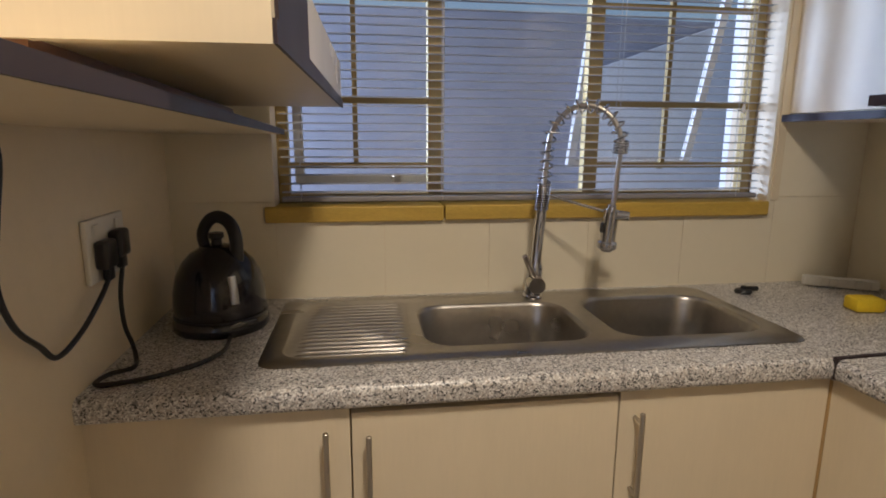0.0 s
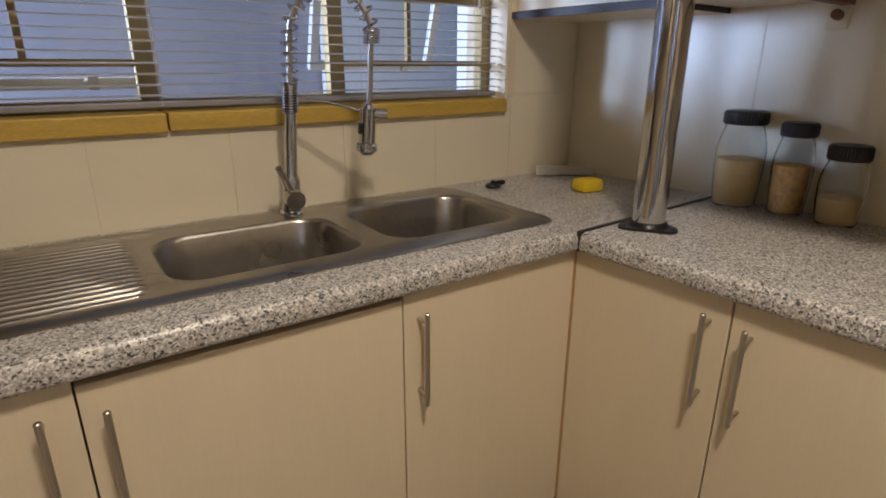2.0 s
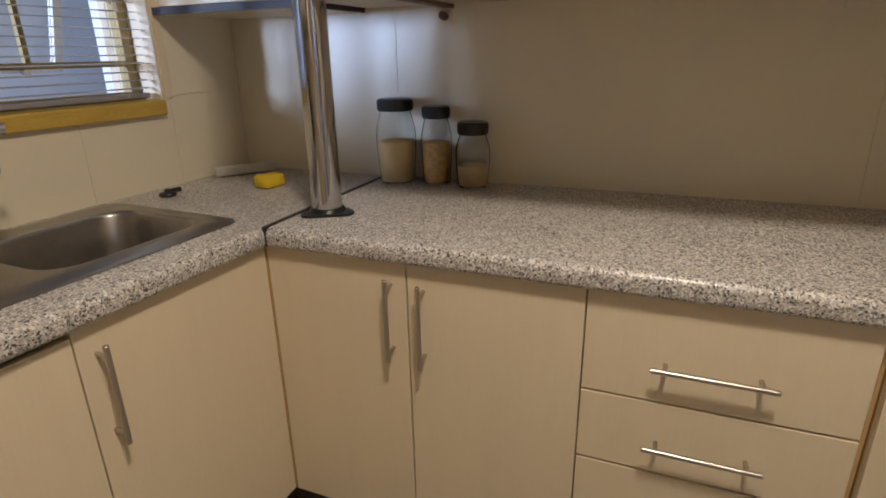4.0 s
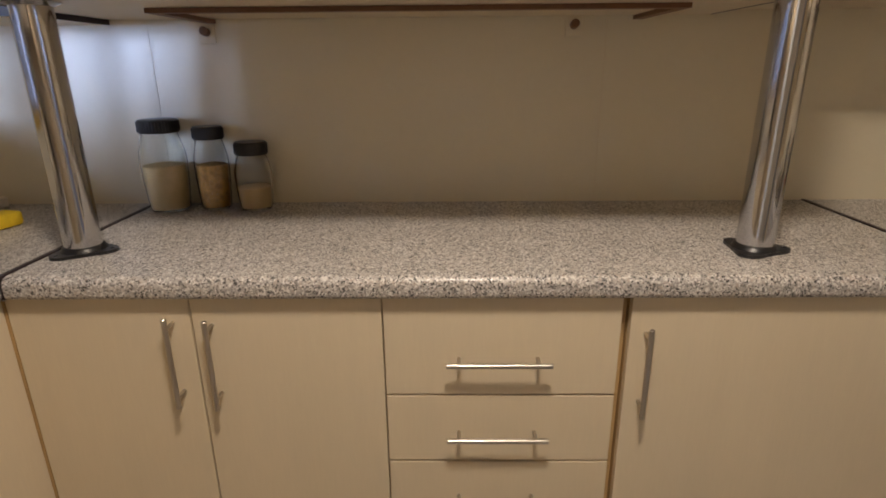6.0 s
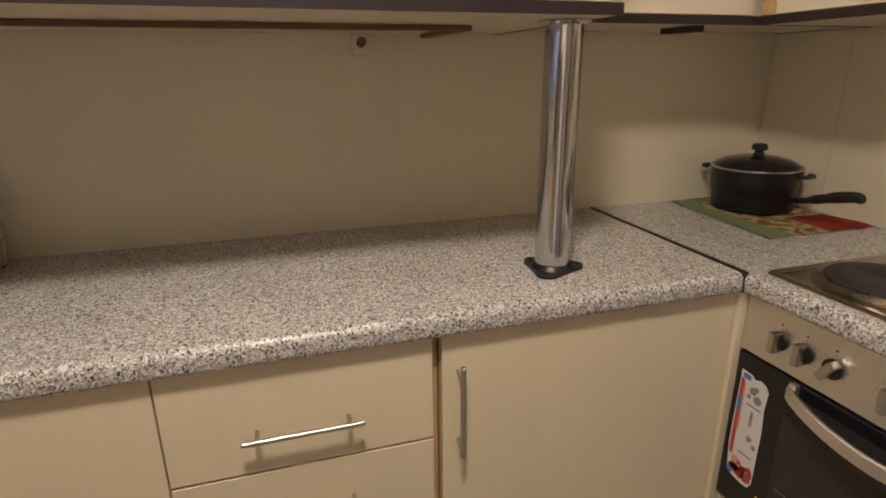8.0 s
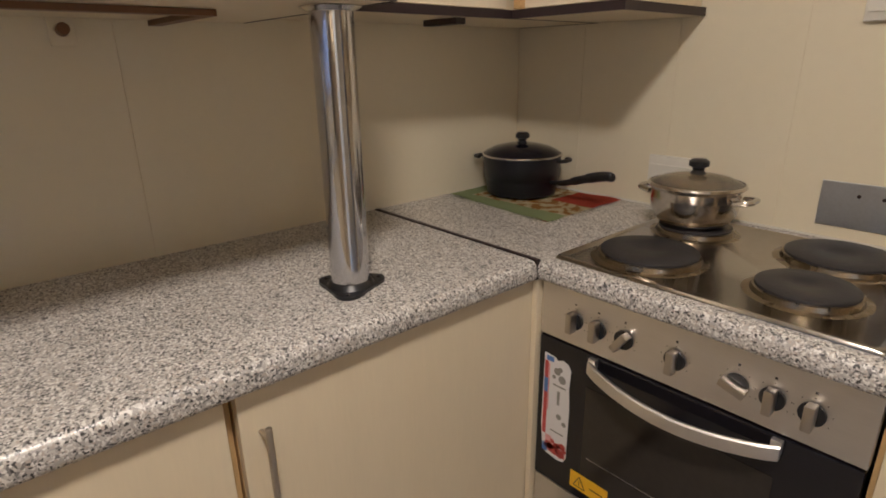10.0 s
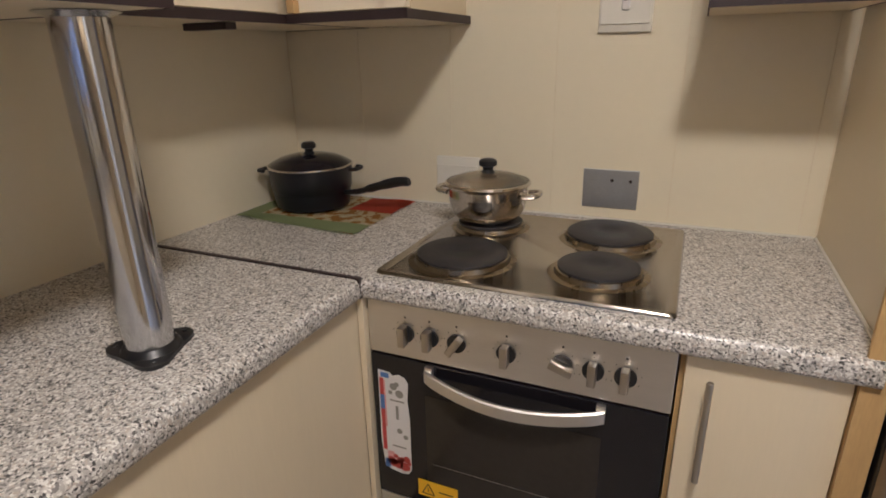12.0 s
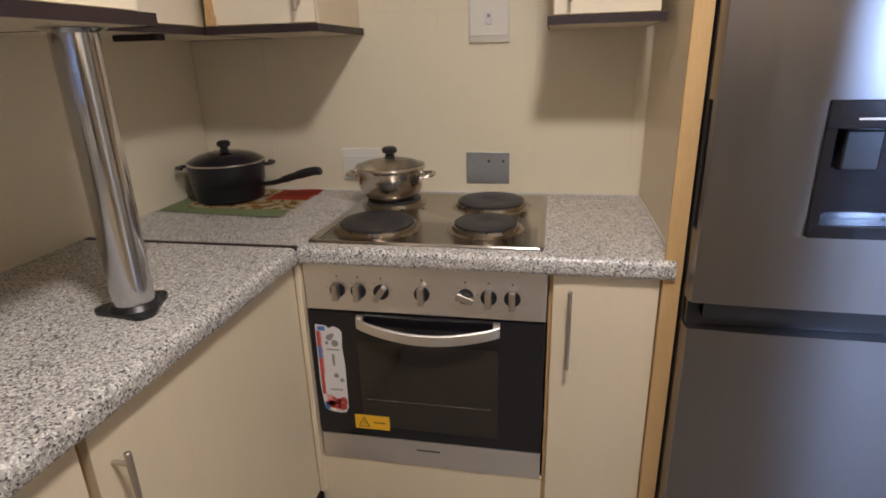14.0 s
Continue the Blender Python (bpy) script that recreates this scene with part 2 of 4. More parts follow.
def box(bm, x0, y0, z0, x1, y1, z1, bevel=0.0, seg=2):
    m = Matrix.Translation(((x0 + x1) / 2, (y0 + y1) / 2, (z0 + z1) / 2)) @ Matrix.Diagonal((abs(x1 - x0), abs(y1 - y0), abs(z1 - z0), 1))
    made = bmesh.ops.create_cube(bm, size=1, matrix=m)["verts"]
    if bevel:
        edges = list({e for v in made for e in v.link_edges})
        bmesh.ops.bevel(bm, geom=edges, offset=bevel, segments=seg, affect="EDGES", profile=0.5)
    return bm


def boxes(*rows, bevel=0.0):
    bm = bmesh.new()
    for r in rows:
        box(bm, *r, bevel=bevel)
    return bm


def lathe(bm, profile, cx, cy, cz=0.0, seg=40, sx=1.0, sy=1.0):
    """Turn (radius, height) pairs round the upright axis at cx, cy."""
    rings = []
    for r, z in profile:
        if r < 1e-5:
            rings.append([bm.verts.new((cx, cy, cz + z))])
        else:
            rings.append([bm.verts.new((cx + sx * r * math.cos(2 * math.pi * i / seg), cy + sy * r * math.sin(2 * math.pi * i / seg), cz + z)) for i in range(seg)])
    for a, b in zip(rings, rings[1:]):
        for i in range(seg):
            j = (i + 1) % seg
            if len(a) == 1 and len(b) > 1:
                bm.faces.new((a[0], b[i], b[j]))
            elif len(b) == 1 and len(a) > 1:
                bm.faces.new((a[i], a[j], b[0]))
            elif len(a) > 1:
                bm.faces.new((a[i], a[j], b[j], b[i]))
    return bm


def tube(bm, pts, r, seg=10, flat=1.0):
    """A round bar along pts; r a number or one per point."""
    pts = [Vector(p) for p in pts]
    rad = r if isinstance(r, (list, tuple)) else [r] * len(pts)
    side = None
    rings = []
    for i, p in enumerate(pts):
        d = (pts[min(i + 1, len(pts) - 1)] - pts[max(i - 1, 0)]).normalized()
        if side is None:
            side = d.orthogonal().normalized()
        side = (side - d * side.dot(d)).normalized()
        up = d.cross(side)
        rings.append([bm.verts.new(p + rad[i] * (math.cos(2 * math.pi * k / seg) * side + flat * math.sin(2 * math.pi * k / seg) * up)) for k in range(seg)])
    for a, b in zip(rings, rings[1:]):
        for k in range(seg):
            bm.faces.new((a[k], a[(k + 1) % seg], b[(k + 1) % seg], b[k]))
    bm.faces.new(rings[0][::-1])
    bm.faces.new(rings[-1])
    return bm


def smooth_path(pts, n=8):
    """A rounded line through pts."""
    pts = [Vector(p) for p in pts]
    ext = [2 * pts[0] - pts[1], *pts, 2 * pts[-1] - pts[-2]]
    out = []
    for a, b, c, d in zip(ext, ext[1:], ext[2:], ext[3:]):
        for k in range(n):
            t = k / n
            out.append(0.5 * (2 * b + (c - a) * t + (2 * a - 5 * b + 4 * c - d) * t * t + (3 * b - a - 3 * c + d) * t ** 3))
    out.append(pts[-1])
    return out


def round_rect(x0, y0, x1, y1, r, seg=6):
    pts = []
    for cx, cy, a in ((x1 - r, y1 - r, 0), (x0 + r, y1 - r, 90), (x0 + r, y0 + r, 180), (x1 - r, y0 + r, 270)):
        for k in range(seg + 1):
            t = radians(a + 90 * k / seg)
            pts.append((cx + r * math.cos(t), cy + r * math.sin(t)))
    return pts


def prism(bm, outline, z0, z1):
    lo = [bm.verts.new((x, y, z0)) for x, y in outline]
    hi = [bm.verts.new((x, y, z1)) for x, y in outline]
    n = len(lo)
    for i in range(n):
        bm.faces.new((lo[i], lo[(i + 1) % n], hi[(i + 1) % n], hi[i]))
    bm.faces.new(lo[::-1])
    bm.faces.new(hi)
    return bm


def plate_yz(bm, outline, x0, x1):
    """Outline of (y, z) pairs drawn out along x."""
    a = [bm.verts.new((x0, y, z)) for y, z in outline]
    b = [bm.verts.new((x1, y, z)) for y, z in outline]
    n = len(a)
    for i in range(n):
        bm.faces.new((a[i], a[(i + 1) % n], b[(i + 1) % n], b[i]))
    bm.faces.new(a[::-1])
    bm.faces.new(b)
    return bm


def plate_xz(bm, outline, y0, y1):
    """Outline of (x, z) pairs drawn out along y."""
    a = [bm.verts.new((x, y0, z)) for x, z in outline]
    b = [bm.verts.new((x, y1, z)) for x, z in outline]
    n = len(a)
    for i in range(n):
        bm.faces.new((a[i], a[(i + 1) % n], b[(i + 1) % n], b[i]))
    bm.faces.new(a[::-1])
    bm.faces.new(b)
    return bm


# ---- plan ----
XW, XE, YN, YS = -0.32, 1.67, 1.32, -1.70     # wall faces
FN, FE, FS = 0.74, 1.07, -1.10                # worktop fronts
TOP, UNDER = 0.90, 0.855                      # worktop
WX0, WX1, WZ0, WZ1 = -0.045, 1.365, 1.112, 2.05   # window opening
HIGH = 2.42
SHELF = 1.388

# The window side stands 2.8 degrees off square, the wall by the kettle 2.
SKEW_N = radians(-2.8)
WALL_N = Matrix.Translation((0.66, 1.372, 0)) @ Matrix.Rotation(SKEW_N, 4, "Z") @ Matrix.Translation((-0.66, -1.36, 0))
RUN_N = Matrix.Translation((0.510, 0.978, 0)) @ Matrix.Rotation(SKEW_N, 4, "Z") @ Matrix.Translation((-0.5, -0.95, 0))

WALL_W = Matrix.Translation((XW, 0.95, 0)) @ Matrix.Rotation(radians(-2), 4, "Z") @ Matrix.Translation((-XW, -0.95, 0))


def off_square(ob, turn):
    ob.matrix_world = turn @ Matrix.LocRotScale(ob.location, ob.rotation_euler, ob.scale)
    return ob


# ---- the shell ----
floor = part("floor", boxes((-2.7, -2.0, -0.1, 1.9, 1.6, -0.004)), GROUT, kind="structure", label="grey tiled kitchen floor with dark joints")
part("ceiling", boxes((-2.7, -2.0, HIGH, 1.9, 1.6, HIGH + 0.1)), CEILING, kind="structure", label="plain pale painted ceiling")
wall_n = part("wall_north", boxes((-0.52, YN + 0.002, 0, WX0, YN + 0.2, HIGH), (WX1, YN + 0.002, 0, 1.87, YN + 0.2, HIGH), (WX0, YN + 0.002, 0, WX1, YN + 0.2, WZ0), (WX0, YN + 0.002, WZ1, WX1, YN + 0.2, HIGH)), PLASTER, kind="structure", label="cream tiled wall with the kitchen window")
off_square(wall_n, WALL_N)
wall_e = part("wall_east", boxes((XE + 0.002, -1.9, 0, XE + 0.2, YN + 0.002, HIGH)), PLASTER, kind="structure", label="cream wall of large tiles behind the worktop")
wall_s = part("wall_south", boxes((-2.7, YS - 0.2, 0, XE + 0.002, YS - 0.002, HIGH)), PLASTER, kind="structure", label="cream tiled wall behind the cooker")
off_square(part("wall_west", boxes((XW - 0.2, 0.05, 0, XW, YN + 0.15, HIGH)), PLASTER, kind="structure", label="cream painted wall with a double socket"), WALL_W)
# Out of view; the doorway opening is added along with its daylight fill lamp.
part("wall_far_west", boxes((-2.7, -1.9, 0, -2.5, 0.25, HIGH), (-2.5, 0.05, 0, -1.47, 0.25, HIGH), (-0.63, 0.05, 0, XW - 0.2, 0.25, HIGH), (-1.47, 0.05, 2.03, -0.63, 0.25, HIGH)), PLASTER, kind="structure", label="plain cream wall closing the room")

# ---- outside ----
part("ground", boxes((-60, 1.6, -0.3, 60, 120, -0.1)), GROUND, kind="structure", label="grey paving outside the window")
part("yard_wall", boxes((-6, 3.3, -0.1, 6, 3.5, 2.075)), OUT_WALL, kind="structure", label="grey plastered yard wall outside the window")
bm = bmesh.new()
plate_xz(bm, [(1.70, -0.1), (3.4, -0.1), (3.4, 2.34), (1.70, 1.745)], 3.14, 3.28)
plate_yz(bm, [(1.62, -0.1), (2.02, -0.1), (2.02, 2.6), (1.62, 2.6)], 1.75, 1.95)
part("yard_side_wall", bm, OUT_WHITE, kind="structure", label="white side wall with a sloping top outside")

# ---- window ----
FY0, FY1 = 1.405, 1.44
win = thing("window_1", (0.66, 1.42, WZ0), "tan painted window in three lights with glazing bars", kind="structure")
bm = boxes((WX0, FY0, WZ0 + 0.03, WX0 + 0.03, FY1, WZ1), (WX1 - 0.03, FY0, WZ0 + 0.03, WX1, FY1, WZ1), (WX0 + 0.03, FY0, WZ1 - 0.03, WX1 - 0.03, FY1, WZ1), (WX0 + 0.03, FY0, WZ0 + 0.03, WX1 - 0.03, FY1, WZ0 + 0.06),
           (0.365, FY0, WZ0 + 0.06, 0.412, FY1, WZ1 - 0.03), (0.825, FY0, WZ0 + 0.06, 0.868, FY1, WZ1 - 0.03), bevel=0.003)
part("frame", bm, FRAME, win)
for x0, x1, mid in ((WX0 + 0.03, 0.365, 0.166), (0.868, WX1 - 0.03, 1.075)):
    bm = boxes((mid - 0.007, FY0 + 0.004, 1.25, mid + 0.007, FY0 + 0.02, WZ1 - 0.03), bevel=0.002)
    for z in (1.250, 1.425, 1.692, 1.9):
        box(bm, x0, FY0 + 0.001, z - 0.008, x1, FY0 + 0.018, z + 0.008, 0.002)
    part("glazing_bar", bm, FRAME, win)
part("pane", boxes((0.412, 1.420, WZ0 + 0.06, 0.825, 1.424, WZ1 - 0.03)), GLASS, win).visible_shadow = False
off_square(win, WALL_N)


def open_sash(x0, x1, out):
    """A sash hung at its top and pushed out at the foot."""
    sash = thing("window_sash", ((x0 + x1) / 2, 1.44, 1.99), "pale window sash pushed open at the foot", "window sash", "window sashes")
    h = 0.80
    b2 = boxes((x0, 1.445, 1.99 - h, x0 + 0.026, 1.47, 1.99), (x1 - 0.026, 1.445, 1.99 - h, x1, 1.47, 1.99), (x0 + 0.026, 1.445, 1.99 - h, x1 - 0.026, 1.47, 2.016 - h), (x0 + 0.026, 1.445, 1.964, x1 - 0.026, 1.47, 1.99), bevel=0.002)
    part("frame", b2, PALE_FRAME, sash)
    p = part("pane", boxes((x0 + 0.026, 1.455, 2.016 - h, x1 - 0.026, 1.459, 1.964)), GLASS, sash)
    p.visible_shadow = False
    b2 = bmesh.new()
    tube(b2, [(x1 - 0.12, 1.44, 1.21), (x1 - 0.14, 1.455, 1.205), (x1 - 0.30, 1.46, 1.205)], 0.006)
    box(b2, x1 - 0.125, 1.43, 1.19, x1 - 0.105, 1.45, 1.22)
    part("stay", b2, NICKEL, sash)
    sash.rotation_euler = (math.asin(out / h), 0, 0)
    return off_square(sash, WALL_N)


open_sash(0.88, 1.33, 0.24)
open_sash(-0.01, 0.400, 0.05)

bm = boxes((-0.07, YN - 0.016, 1.106, 0.398, YN + 0.084, 1.148), bevel=0.004)
off_square(solid("window_sill", bm, SILL, label="worn yellow varnished wooden window sill", category="sill", group="sill boards", kind="structure"), WALL_N)
bm = boxes((0.401, YN - 0.018, 1.108, 1.362, YN + 0.084, 1.149), bevel=0.004)
off_square(solid("window_sill", bm, SILL, label="worn yellow varnished wooden window sill", category="sill", group="sill boards", kind="structure"), WALL_N)
off_square(part("trim", boxes((1.375, YN - 0.004, 1.15, 1.40, YN + 0.01, 2.08), bevel=0.002), CREAM, kind="structure", label="cream trim beside the window"), WALL_N)

blind = thing("venetian_blind", (0.66, 1.355, 1.155), "grey venetian blind lowered over the window, slats open", "blind")
SLAT_Y, PITCH = 1.358, 0.0225
bm = bmesh.new()
prof = [(-0.0125, -0.0012), (-0.006, 0.0006), (0, 0.0012), (0.006, 0.0006), (0.0125, -0.0012)]
ring = [(y, z + 0.0004) for y, z in prof] + [(y, z - 0.0004) for y, z in prof[::-1]]
plate_yz(bm, ring, -0.69, 0.69)
slat_mesh = None
for i in range(37):
    if slat_mesh is None:
        s = part("slat", bm, SLAT)
        slat_mesh = s.data
    else:
        s = new("slat", slat_mesh)
    s.parent = blind
    s.location = (random.uniform(-0.002, 0.002), SLAT_Y - 1.355, 0.028 + i * PITCH + random.uniform(-0.0008, 0.0008))
    s.rotation_euler = (radians(random.uniform(1, 4)), radians(random.uniform(-0.12, 0.12)), 0)
part("bottom_rail", boxes((-0.03, SLAT_Y - 0.013, 1.156, 1.35, SLAT_Y + 0.013, 1.170), bevel=0.003), RAIL, blind)
part("head_rail", boxes((-0.03, SLAT_Y - 0.02, 2.0, 1.35, SLAT_Y + 0.02, 2.045), bevel=0.002), SLAT, blind)
for x in (0.02, 0.40, 0.90, 1.28):
    for dy in (-0.0135, 0.0135):
        bm = bmesh.new()
        tube(bm, [(x, SLAT_Y + dy, 1.16), (x, SLAT_Y + dy, 2.0)], 0.0008, 5)
        part("ladder_cord", bm, PALE_FRAME, blind)
for x, z in ((1.272, 1.42), (1.286, 1.40)):
    bm = bmesh.new()
    tube(bm, [(x, SLAT_Y - 0.02, z), (x, SLAT_Y - 0.02, 2.0)], 0.0011, 5)
    lathe(bm, [(0, 0), (0.006, 0.002), (0.003, 0.025), (0, 0.026)], x, SLAT_Y - 0.02, z - 0.02, 10)
    part("pull_cord", bm, PALE_FRAME, blind)

off_square(blind, WALL_N)

# ---- worktops ----


def edge_profile(front, sign, back):
    """Cross-section of a worktop with a rounded front: (across, z) pairs."""
    pts = [(back, UNDER), (back, TOP)]
    r = 0.017
    for k in range(7):
        a = radians(90 - 90 * k / 6)
        pts.append((front + sign * (r - r * math.cos(a)), TOP - r + r * math.sin(a)))
    for k in range(4):
        a = radians(90 * k / 3)
        pts.append((front + sign * (0.011 - 0.011 * math.cos(a)), UNDER + 0.011 - 0.011 * math.sin(a)))
    return pts


SX0, SX1, SY0, SY1 = -0.05, 1.10, 0.835, 1.275     # sink plate
bm = bmesh.new()
plate_yz(bm, edge_profile(FN, 1, SY0 + 0.03), XW - 0.06, FE + 0.004)
box(bm, FE + 0.004, FN, UNDER, XE - 0.001, SY0 + 0.03, TOP)
box(bm, XW - 0.06, SY0 + 0.03, UNDER, SX0 + 0.03, YN - 0.001, TOP)
box(bm, SX1 - 0.03, SY0 + 0.03, UNDER, XE - 0.001, YN - 0.001, TOP)
box(bm, SX0 + 0.03, SY1 - 0.03, UNDER, SX1 - 0.03, YN - 0.001, TOP)
sink_top = solid("worktop", bm, STONE, True, "grey speckled laminate worktop round the steel sink", "worktop", "worktops")
sink_top.location.z -= 0.001
off_square(sink_top, RUN_N)
bm = bmesh.new()
prof = edge_profile(FE, 1, XE - 0.001)
plate_xz(bm, prof, FS + 0.006, FN - 0.006)
solid("worktop", bm, STONE, True, "grey speckled laminate worktop carrying chrome posts", "worktop", "worktops")
bm = bmesh.new()
plate_yz(bm, edge_profile(FS, -1, -1.17), 0.196, FE + 0.004)
box(bm, FE + 0.004, -1.17, UNDER, XE - 0.001, FS, TOP)
box(bm, 0.196, YS + 0.001, UNDER, 0.52, -1.17, TOP)
box(bm, 1.02, YS + 0.001, UNDER, XE - 0.001, -1.17, TOP)
box(bm, 0.52, YS + 0.001, UNDER, 1.02, -1.62, TOP)
solid("worktop", bm, STONE, True, "grey speckled laminate worktop round the hob", "worktop", "worktops")
for y, tilt in ((FN, 0.0), (FS, 0.0)):
    bm = boxes((FE + 0.002, y - 0.0055, UNDER + 0.002, XE - 0.004, y + 0.0055, TOP + 0.003), bevel=0.001)
    solid("joint_strip", bm, BROWN_EDGE, label="dark metal strip covering the worktop joint", category="trim strip", group="joint strips")

# ---- base cabinets ----


def bar_handle(parent, a, b, out, r=0.0052, inset=0.022):
    """Bar with two posts; out points from the door to the bar."""
    a, b, out = Vector(a), Vector(b), Vector(out)
    d = (b - a).normalized()
    hb = bmesh.new()
    e = d * 0.0015
    tube(hb, [a, a + e, b - e, b], [r * 0.75, r, r, r * 0.75], 14)
    for p in (a + d * inset, b - d * inset):
        tube(hb, [p - out, p], r * 0.8, 10)
    return part("handle", hb, NICKEL, parent, True, label="satin nickel bar handle")


def cabinet_n(x0, x1, hx, hz, z1, group="base cabinets"):
    c = thing("base_cabinet", ((x0 + x1) / 2, 1.0, 0.0), "cream base cabinet with one door under the sink worktop", "cabinet", group)
    part("body", boxes((x0 + 0.001, FN + 0.041, 0.15, x0 + 0.017, 1.30, 0.72), (x1 - 0.017, FN + 0.041, 0.15, x1 - 0.001, 1.30, 0.72), (x0 + 0.017, FN + 0.05, 0.15, x1 - 0.017, 1.30, 0.166)), WOOD_RAW, c)
    d = part("door", boxes((x0 + 0.0015, FN + 0.022, 0.15, x1 - 0.0015, FN + 0.04, z1), bevel=0.0012), CREAM, c)
    bar_handle(d, (hx, FN - 0.008, hz), (hx, FN - 0.008, hz - 0.198), (0, -0.03, 0))
    return off_square(c, RUN_N)


cabinet_n(-0.350, 0.122, 0.079, 0.818, UNDER - 0.003)
cabinet_n(0.122, 0.636, 0.154, 0.806, UNDER - 0.017)
cabinet_n(0.636, 1.0925, 0.670, 0.814, UNDER - 0.003)


def cabinet_e(y0, y1, hy, hz, label="cream base cabinet with one door"):
    c = thing("base_cabinet", (1.35, (y0 + y1) / 2, 0.0), label, "cabinet", "base cabinets")
    part("body", boxes((FE + 0.041, y0 + 0.001, 0.15, 1.62, y0 + 0.017, UNDER - 0.002), (FE + 0.041, y1 - 0.017, 0.15, 1.62, y1 - 0.001, UNDER - 0.002), (FE + 0.05, y0 + 0.017, 0.15, 1.62, y1 - 0.017, 0.166)), WOOD_RAW, c)
    d = part("door", boxes((FE + 0.022, y0 + 0.0015, 0.15, FE + 0.04, y1 - 0.0015, UNDER - 0.004), bevel=0.0012), CREAM, c)
    bar_handle(d, (FE - 0.008, hy, hz), (FE - 0.008, hy, hz - 0.195), (-0.03, 0, 0))
    return c


cabinet_e(0.400, 0.757, 0.437, 0.821)
cabinet_e(0.028, 0.399, 0.361, 0.816)
cabinet_e(-1.112, -0.448, -0.481, 0.797, "wide cream base cabinet with one door")
drawers = thing("drawer_unit", (1.35, -0.2, 0.0), "cream drawer unit with four drawers and bar handles", "drawers")
part("body", boxes((FE + 0.041, -0.445, 0.15, 1.62, -0.425, UNDER - 0.002), (FE + 0.041, 0.008, 0.15, 1.62, 0.026, UNDER - 0.002), (FE + 0.06, -0.425, 0.15, 1.62, 0.008, 0.166)), WOOD_RAW, drawers)
for z0, z1, hz in ((0.640, 0.852, 0.720), (0.480, 0.635, 0.549), (0.316, 0.475, 0.388), (0.15, 0.312, 0.225)):
    f = part("drawer_front", boxes((FE + 0.022, -0.432, z0, FE + 0.04, 0.0265, z1), bevel=0.0012), CREAM, drawers)
    bar_handle(f, (FE - 0.008, -0.095, hz), (FE - 0.008, -0.300, hz), (-0.03, 0, 0), inset=0.025)

c = thing("base_cabinet", (0.335, -1.4, 0.0), "narrow cream base cabinet between oven and fridge", "cabinet", "base cabinets")
part("body", boxes((0.198, -1.66, 0.15, 0.212, FS - 0.041, UNDER - 0.002), (0.450, -1.66, 0.15, 0.464, FS - 0.041, UNDER - 0.002)), WOOD_RAW, c)
d = part("door", boxes((0.222, FS - 0.04, 0.15, 0.455, FS - 0.022, UNDER - 0.004), bevel=0.0012), CREAM, c)
bar_handle(d, (0.417, FS + 0.008, 0.822), (0.417, FS + 0.008, 0.622), (0, 0.03, 0))
part("trim_corner", boxes((FE + 0.0225, 0.7578, 0.15, FE + 0.045, FN + 0.05, UNDER - 0.002)), WOOD_RAW, kind="structure", label="wood strip in the corner between doors")
part("filler_panel", boxes((0.465, FS - 0.04, 0.10, FE + 0.02, FS - 0.024, 0.266), bevel=0.001), CREAM, kind="structure", label="cream panel below the oven")
part("trim_oven_side", boxes((FE + 0.006, FS - 0.045, 0.15, FE + 0.019, FS - 0.0065, UNDER - 0.001)), CREAM, kind="structure", label="cream strip beside the oven")
part("plinth", boxes((XW + 0.001, FN + 0.09, 0.0, FE + 0.09, FN + 0.105, 0.149), (FE + 0.09, FS - 0.09, 0.0, FE + 0.105, FN + 0.105, 0.149), (0.22, FS - 0.105, 0.0, FE + 0.09, FS - 0.09, 0.149)), PLINTH, kind="structure", label="dark brown plinth under the cabinets")

# ---- sink ----


def loop_verts(bm, pts, z):
    return [bm.verts.new((x, y, z)) for x, y in pts]


def bridge(bm, a, b):
    n = len(a)
    for i in range(n):
        bm.faces.new((a[i], a[(i + 1) % n], b[(i + 1) % n], b[i]))


def ring_edges(bm, vs):
    return [bm.edges.new((vs[i], vs[(i + 1) % len(vs)])) for i in range(len(vs))]


bowls = [(0.275, 0.895, 0.655, 1.185, 0.07), (0.703, 0.895, 1.063, 1.200, 0.07)]
drain = (-0.015, 0.872, 0.255, 1.245, 0.04)
sink = thing("kitchen_sink", (0.52, 1.05, TOP), "stainless steel sink, two bowls and a ribbed drainer", "sink")
bm = bmesh.new()
ZP = TOP + 0.004
outer = loop_verts(bm, round_rect(SX0, SY0, SX1, SY1, 0.035), ZP)
inner = [loop_verts(bm, round_rect(*b), ZP) for b in (*bowls, drain)]
edges = [e for vs in (outer, *inner) for e in ring_edges(bm, vs)]
bmesh.ops.triangle_fill(bm, use_beauty=True, use_dissolve=False, edges=edges)
rim = loop_verts(bm, round_rect(SX0 - 0.004, SY0 - 0.004, SX1 + 0.004, SY1 + 0.004, 0.038), TOP + 0.0006)
bridge(bm, outer, rim)
prev = inner[2]
for g, z in ((0.004, -0.001), (0.010, -0.004)):
    nxt = loop_verts(bm, round_rect(drain[0] + g, drain[1] + g, drain[2] - g, drain[3] - g, drain[4] - g * 0.5), ZP + z)
    bridge(bm, prev, nxt)
    prev = nxt
bm.faces.new(prev)
part("plate", bm, STEEL_SINK, sink, True)
